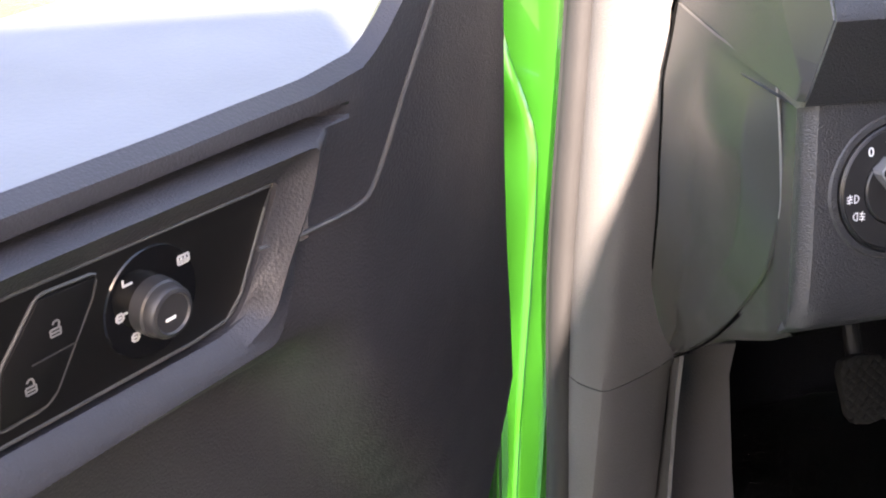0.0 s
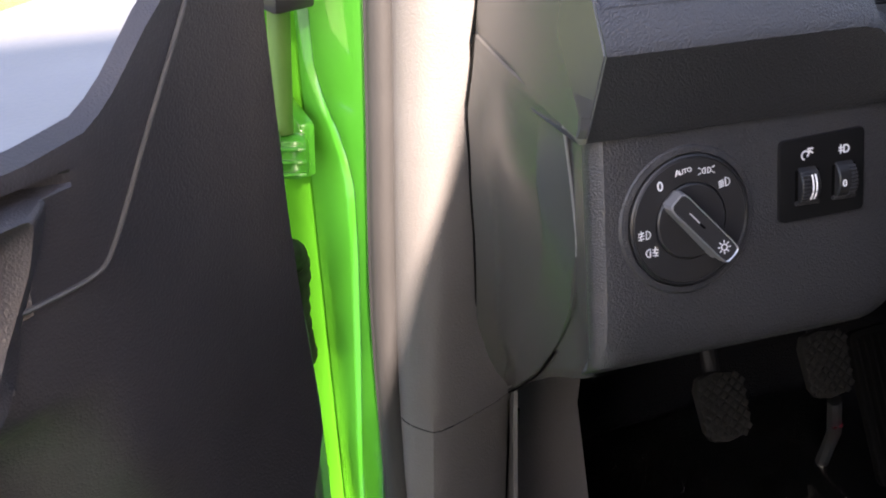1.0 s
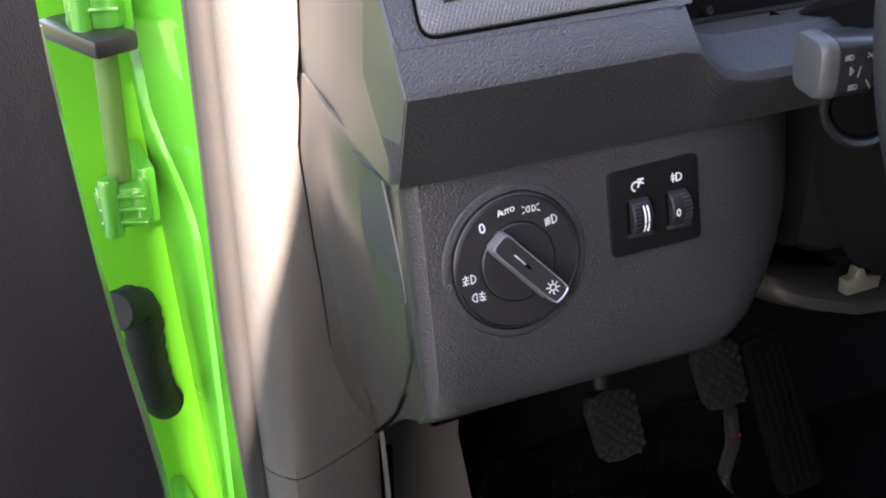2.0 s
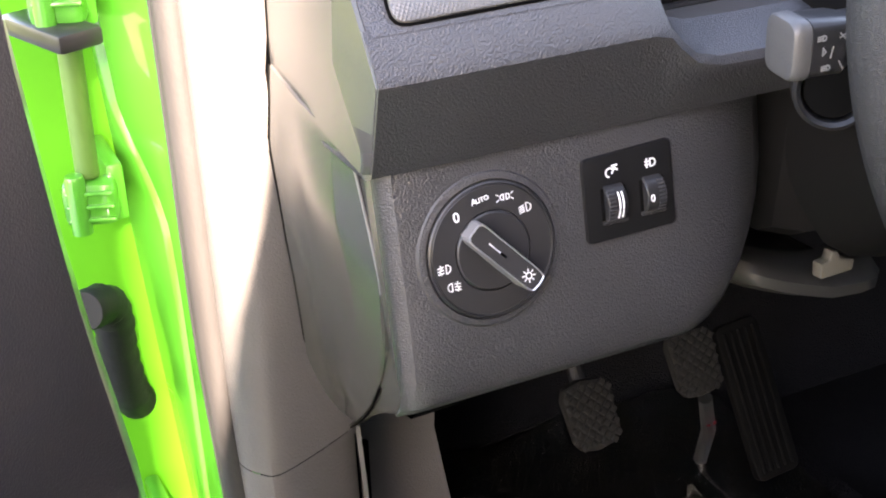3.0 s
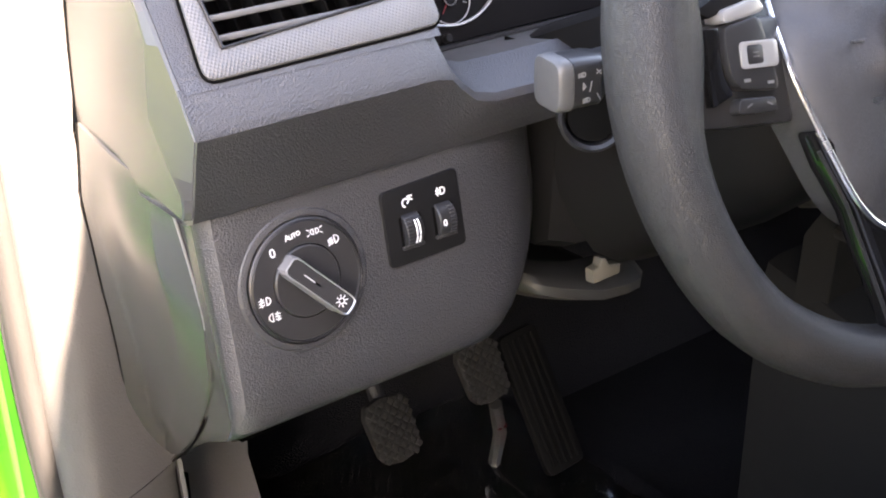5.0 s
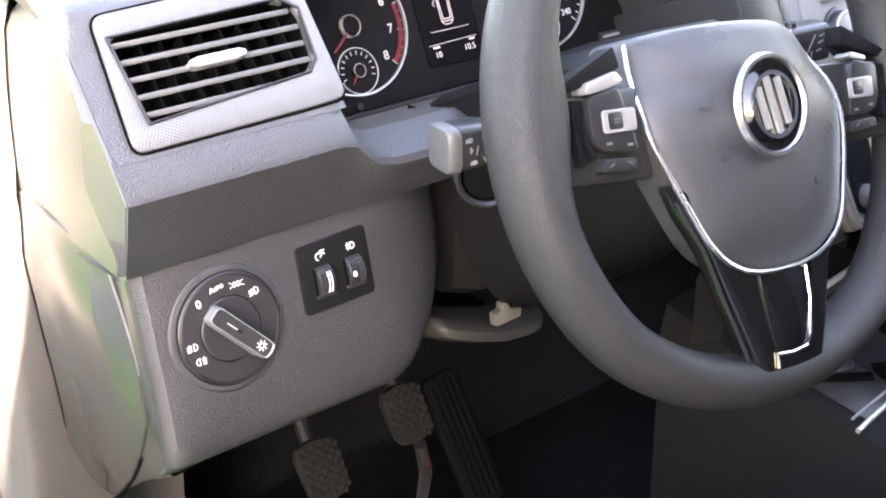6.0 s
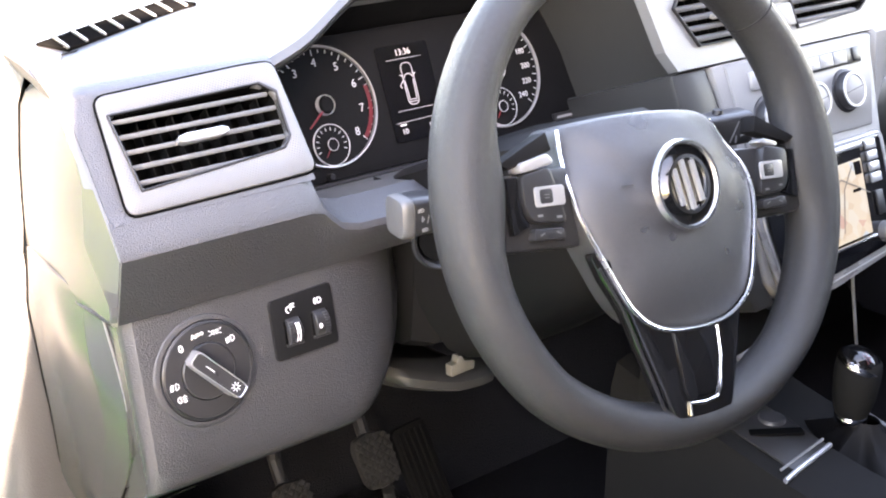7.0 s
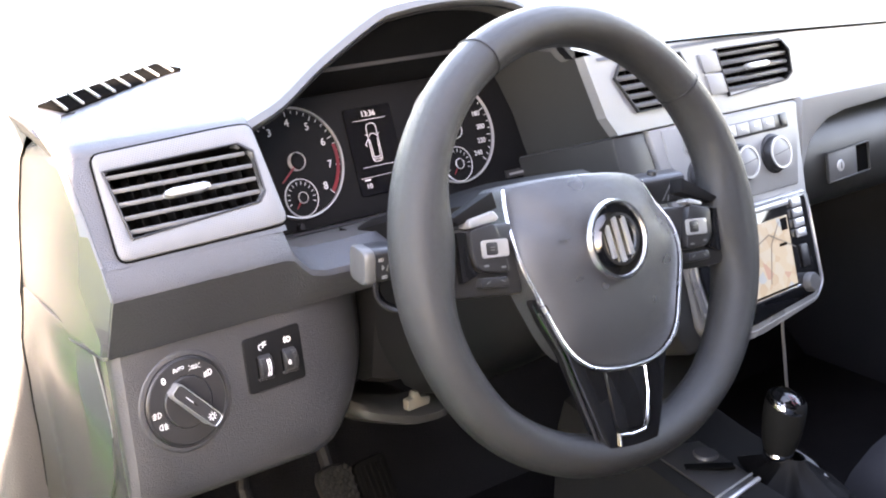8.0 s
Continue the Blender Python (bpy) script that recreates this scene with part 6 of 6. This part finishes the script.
def door():
    d = thing("front_door", "open green car door with dark grey inner panel", "car door")
    def depth(u):
        return float(np.interp(u, (-0.2, -0.18, -0.14, -0.12, -0.06, 0.0, 0.06, 0.2, 1.0), (-0.035, -0.0325, -0.0285, -0.0235, -0.011, -0.002, -0.004, -0.006, -0.02)))
    def belt(u):
        return float(np.interp(u, (-0.2, -0.1, -0.066, -0.049, -0.038, -0.024, -0.015, 0.0, 0.03, 0.1, 0.9), (1.108, 1.108, 1.097, 1.087, 1.078, 1.067, 1.06, 1.054, 1.05, 1.049, 1.055)))
    def bottom(u):
        return float(np.interp(u, (-0.19, -0.16, -0.1, 0.0, 0.9), (0.8, 0.73, 0.62, 0.5, 0.46)))
    us = [-0.19, -0.18, -0.15, -0.12, -0.105, -0.09, -0.075, -0.06, -0.045, -0.03, -0.02, -0.01, 0.0, 0.01, 0.028, 0.036, 0.05, 0.065, 0.075, 0.1, 0.15, 0.25, 0.4, 0.42, 0.6, 0.9]
    def sunk(u, z):
        # the hollow that takes the switch plate, and the shallower one below the armrest
        edge = float(np.interp(z, (0.952, 0.965, 1.0, 1.03), (0.072, 0.06, 0.043, 0.036)))
        if 0.954 < z < 1.03 and edge < u < 0.41:
            return 0.034
        if 1.031 < z < 1.0365 and u > 0.022:
            return 0.012
        if z < 0.94:
            start = float(np.interp(z, (0.77, 0.782, 0.815, 0.836, 0.866, 0.902, 0.925), (-0.1, -0.089, -0.059, -0.043, -0.022, -0.004, 0.011)))
            return 0.024 * min(1, max(0, (u - start) / 0.045)) * min(1, (0.94 - z) / 0.02)
        return 0.0
    def front_edge(z):
        # the panel's front edge leans back towards the top
        return float(np.interp(z, (0.7, 0.75, 0.8, 0.85, 0.9, 0.95, 1.0, 1.06, 1.11), (-0.185, -0.181, -0.176, -0.168, -0.159, -0.152, -0.147, -0.141, -0.14)))
    def card(u, z, off):
        if u < -0.06:
            u = -0.06 + (u + 0.06) * (front_edge(z) + 0.06) / -0.13
        return DM @ Vector((u, z, depth(u) + off))
    rows = []
    for u in us:
        bz, bo = belt(u), bottom(u)
        row = [card(u, bz - 0.07, -0.02), card(u, bz - 0.012, -0.0165), card(u, bz, -0.0085), card(u, bz - 0.005, -0.001)]
        for z in (1.04, 1.0375, 1.036, 1.032, 1.03, 1.015, 1.0, 0.985, 0.97, 0.956, 0.952, 0.945, 0.938, 0.92, 0.905, 0.89, 0.87, 0.85, 0.83, 0.805, 0.78, 0.74, 0.7, 0.6, 0.5):
            zz = max(z, bo) if bz < 1.065 else max(bo, bz - 0.02 - (1.04 - z) * (bz - 0.02 - 0.9) / 0.14 if z > 0.9 else z)
            row.append(card(u, zz, -sunk(u, zz)))
        row.append(card(u, bo - 0.004, -0.06))
        rows.append(row)
    rows = [[p + DM.to_3x3() @ Vector((-0.0005, 0, -0.014)) for p in rows[0]]] + rows
    part("inner_panel", loft(rows), DOORCARD, d, "dark grey inner door panel")
    # armrest pod: a padded rim round the switch plate
    rings = (((0.4, 1.0135), (0.171, 1.013), (0.0395, 1.0095), (0.045, 0.999), (0.061, 0.9645), (0.0705, 0.955), (0.09, 0.9525), (0.4, 0.9545)),
             ((0.4, 1.0255), (0.171, 1.024), (0.0425, 1.022), (0.0465, 1.009), (0.0595, 0.987), (0.0725, 0.967), (0.089, 0.9625), (0.4, 0.967)),
             ((0.4, 1.0305), (0.171, 1.03), (0.034, 1.0275), (0.0395, 1.0085), (0.0525, 0.9865), (0.0655, 0.9645), (0.0865, 0.9565), (0.4, 0.96)),
             ((0.4, 1.033), (0.171, 1.0325), (0.0186, 1.0305), (0.028, 1.0085), (0.0394, 0.9865), (0.0506, 0.9675), (0.066, 0.9525), (0.4, 0.9475)))
    def pod(k, z):
        # the padded rim swells towards its lower edge
        swell = (0.0, -0.002, 0.003, 0.014)[k] if z > -0.02 else 0.0
        return [DM @ Vector((x, y, z + swell * min(1, max(0, (0.98 - y) / 0.035)))) for x, y in soften(rings[k], 0.006, 4)]
    # the switch plate lies almost flush in the rim
    k = 0.9677
    DP = DM @ T(0.398 * (1 - k), 1.226 * (1 - k), 0.0105) @ Matrix.Diagonal((k, k, k, 1))
    def hollow(z):
        return [DP @ Vector((x, y, z)) for x, y in soften(rings[0], 0.006, 4)]
    part("armrest_rim", loft([hollow(-0.03), hollow(-0.0145), pod(1, -0.001), pod(2, 0.0035), pod(3, -0.004), pod(3, -0.03)], closed=True), DOORCARD, d, "padded rim of the armrest")
    sw = [(0.171, 1.0125), (0.04, 1.0085), (0.0455, 0.999), (0.0615, 0.965), (0.071, 0.9555), (0.09, 0.9535), (0.171, 0.955), (0.4, 0.955), (0.4, 1.013)]
    plate = part("switch_plate", prism(sw, -0.03, -0.017, DP, 0.001), PLATE, d, "black switch plate")
    edge = [(0.4, 1.0115), (0.171, 1.011), (0.042, 1.0072), (0.047, 0.9985), (0.063, 0.9655), (0.0715, 0.9572), (0.0905, 0.9553), (0.4, 0.9565)]
    part("plate_edge", tube([DP @ Vector((x, y, -0.0168)) for x, y in edge], 0.0007, 5), SOFT, plate, "fine pale edge line")
    m = DP @ T(0.11, 0.9825, -0.017)
    part("mirror_dial", lathe([(0.0, 0.0006), (0.0225, 0.0006), (0.0235, -0.0005)], m, 40), GLOSS, plate)
    part("mirror_knob", lathe([(0.0118, 0.0), (0.0116, 0.0065), (0.0108, 0.0072), (0.0106, 0.0108), (0.0098, 0.012), (0.0084, 0.0125), (0.0078, 0.0116), (0.0, 0.0114)], m @ T(0.0, -0.001, 0), 36), KNOB, plate, "round mirror knob")
    part("knob_mark", strokes([[(-0.002, 0), (0.002, 0)]], 0.0013, m @ T(0.001, -0.003, 0.0116)), WHITE, plate)
    for x, y, sym in ((0.093, 0.994, 0), (0.1215, 0.9955, 1), (0.1255, 0.9825, 2), (0.119, 0.9715, 2)):
        ms = DP @ T(x, y, -0.0162)
        ln = {0: [rounded(-0.0028, -0.0017, 0.0028, 0.0017, 0.0005, 1) + [(0.0028, 0.0012)], [(-0.002, -0.0005), (0.002, -0.0005)], [(-0.001, -0.0015), (-0.001, 0.0015)], [(0.001, -0.0015), (0.001, 0.0015)]], 1: [[(0.0015, 0.0012), (0.0015, -0.001), (-0.0025, -0.001)]], 2: [rounded(-0.0012, -0.0015, 0.002, 0.0015, 0.0008, 1) + [(0.002, 0.0)], [(-0.0012, 0.0008), (-0.003, 0.0008)], [(0.0, 0.0), (0.001, 0.0)]]}[sym]
        part("mirror_symbol", strokes(ln, 0.0009, ms), PRINT, plate)
    lk = [(0.16, 1.0055), (0.135, 1.004), (0.138, 0.996), (0.157, 0.967), (0.162, 0.9635), (0.182, 0.963), (0.178, 0.985)]
    lock = part("lock_button", prism(lk, -0.017, -0.0155, DP, 0.0008), PLATE, plate, "door lock button")
    part("lock_divider", strokes([[(0.147, 0.9825), (0.166, 0.982)]], 0.0007, DP @ T(0, 0, -0.0154)), KNOB, lock)
    part("lock_frame", tube([DP @ Vector((0.159 + (x - 0.159) * 1.06, 0.984 + (y - 0.984) * 1.06, -0.0166)) for x, y in soften(lk, 0.003, 3)], 0.0007, 5, True), SOFT, lock, "fine pale frame")
    for x, y, sh in ((0.155, 0.9915, 0.0018), (0.168, 0.974, 0.0)):
        a = [rounded(-0.0022, -0.0024, 0.0022, 0.0004, 0.0004, 1) + [(0.0022, 0.0)], [(-0.0014, 0.0004), (-0.0014 - sh * 0.3, 0.002)] + arc(0 - sh * 0.3, 0.002, 0.0014, 180, 20, 6), [(-0.0015, -0.001), (0.0015, -0.001)]]
        part("lock_symbol", strokes(a, 0.0007, DP @ T(x, y, -0.0153)), SLAT, lock)
    # thin bright seam line that bends up to the mirror corner
    ln = curve([(0.066, 0.9915), (0.047, 0.989), (0.02, 0.9885), (0.006, 0.9895), (-0.003, 0.993), (-0.014, 1.005), (-0.034, 1.033), (-0.058, 1.065), (-0.1, 1.12), (-0.15, 1.2)], 4)
    part("seam_line", tube([DM @ Vector((u, z, depth(u) + 0.001)) for u, z in ln], 0.0011, 6), SOFT, d, "fine grey seam line")
    # door frame edge in body colour, outer skin and the open window's seal
    rows = []
    for z in (1.07, 1.0, 0.95, 0.9, 0.85, 0.8, 0.7, 0.55, 0.46):
        e = front_edge(z)
        rows.append([DM @ Vector((e + u, min(z, top), w)) for u, w, top in ((0.006, -0.041, 1.07), (-0.0195, -0.051, 1.07), (-0.034, -0.07, 1.0), (-0.034, -0.1, 0.93), (0.02, -0.12, 0.9))])
    part("door_edge", loft(rows, 0.0015), GREEN, d, "green painted door edge")
    # added paler strip that imitates sun on the panel's lower corner
    foot = [[DM @ Vector((u, bottom(u) + dz, depth(u) + w)) for dz, w in ((0.02, -0.03), (-0.01, -0.034), (-0.05, -0.04), (-0.09, -0.06))] for u in (-0.185, -0.175, -0.15, -0.12, -0.09)]
    part("sunlit_foot", loft(foot, 0.003), PILLAR, d, "paler strip standing for the sunlit foot of the door panel")
    part("outer_skin", loft([[DM @ Vector((u, z, -0.11 - 0.02 * math.sin((z - 0.4) * 4))) for z in (0.42, 0.6, 0.8, 0.9, 0.97)] for u in (-0.19, 0.1, 0.5, 0.9)], 0.002), GREEN, d, "green outer skin")
    part("belt_seal", tube([DM @ Vector((u, belt(u) - 0.022, depth(u) - 0.022)) for u in us[14:]], 0.005, 8), RUBBER, d)
    return d


def seat(name, label, shift):
    s = thing(name, label, "car seat", group="front seats")
    rows = []
    for y, h, k in ((0.02, 0.0, 0.9), (0.0, 0.09, 0.97), (-0.05, 0.13, 1), (-0.2, 0.13, 1), (-0.45, 0.1, 1)):
        rows.append([(0.75 + 0.26 + 0.26 * k * math.cos(a), y - 0.07, 0.5 + h * 0.6 + (0.08 + h * 0.5) * math.sin(a) * (1 + 0.15 * math.cos(2 * a))) for a in [2 * math.pi * i / 24 for i in range(24)]])
    part("cushion", loft(rows, closed=True, caps=True), FABRIC, s)
    rows = []
    for z, y in ((0.55, -0.5), (0.8, -0.56), (1.1, -0.66), (1.25, -0.7)):
        rows.append([(1.04 + 0.26 * math.cos(a), y + 0.07 * math.sin(a), z) for a in [2 * math.pi * i / 24 for i in range(24)]])
    part("backrest", loft(rows, closed=True, caps=True), FABRIC, s)
    part("base", box((0.4, 0.4, 0.08), T(1.04, -0.3, 0.46), 0.02), SATIN, s)
    s.location = shift



grounds()
shell()
dashboard()
fuse_cover()
vents()
defroster()
gauges()
light_switch()
dimmer()
steering_wheel()
column()
stalks()
climate()
radio()
console()
footwell()
pillar()
door()
seat("passenger_seat", "dark fabric passenger seat", (0, 0, 0))
seat("driver_seat", "dark fabric driver's seat beside the open door", (-0.78, -0.12, 0))
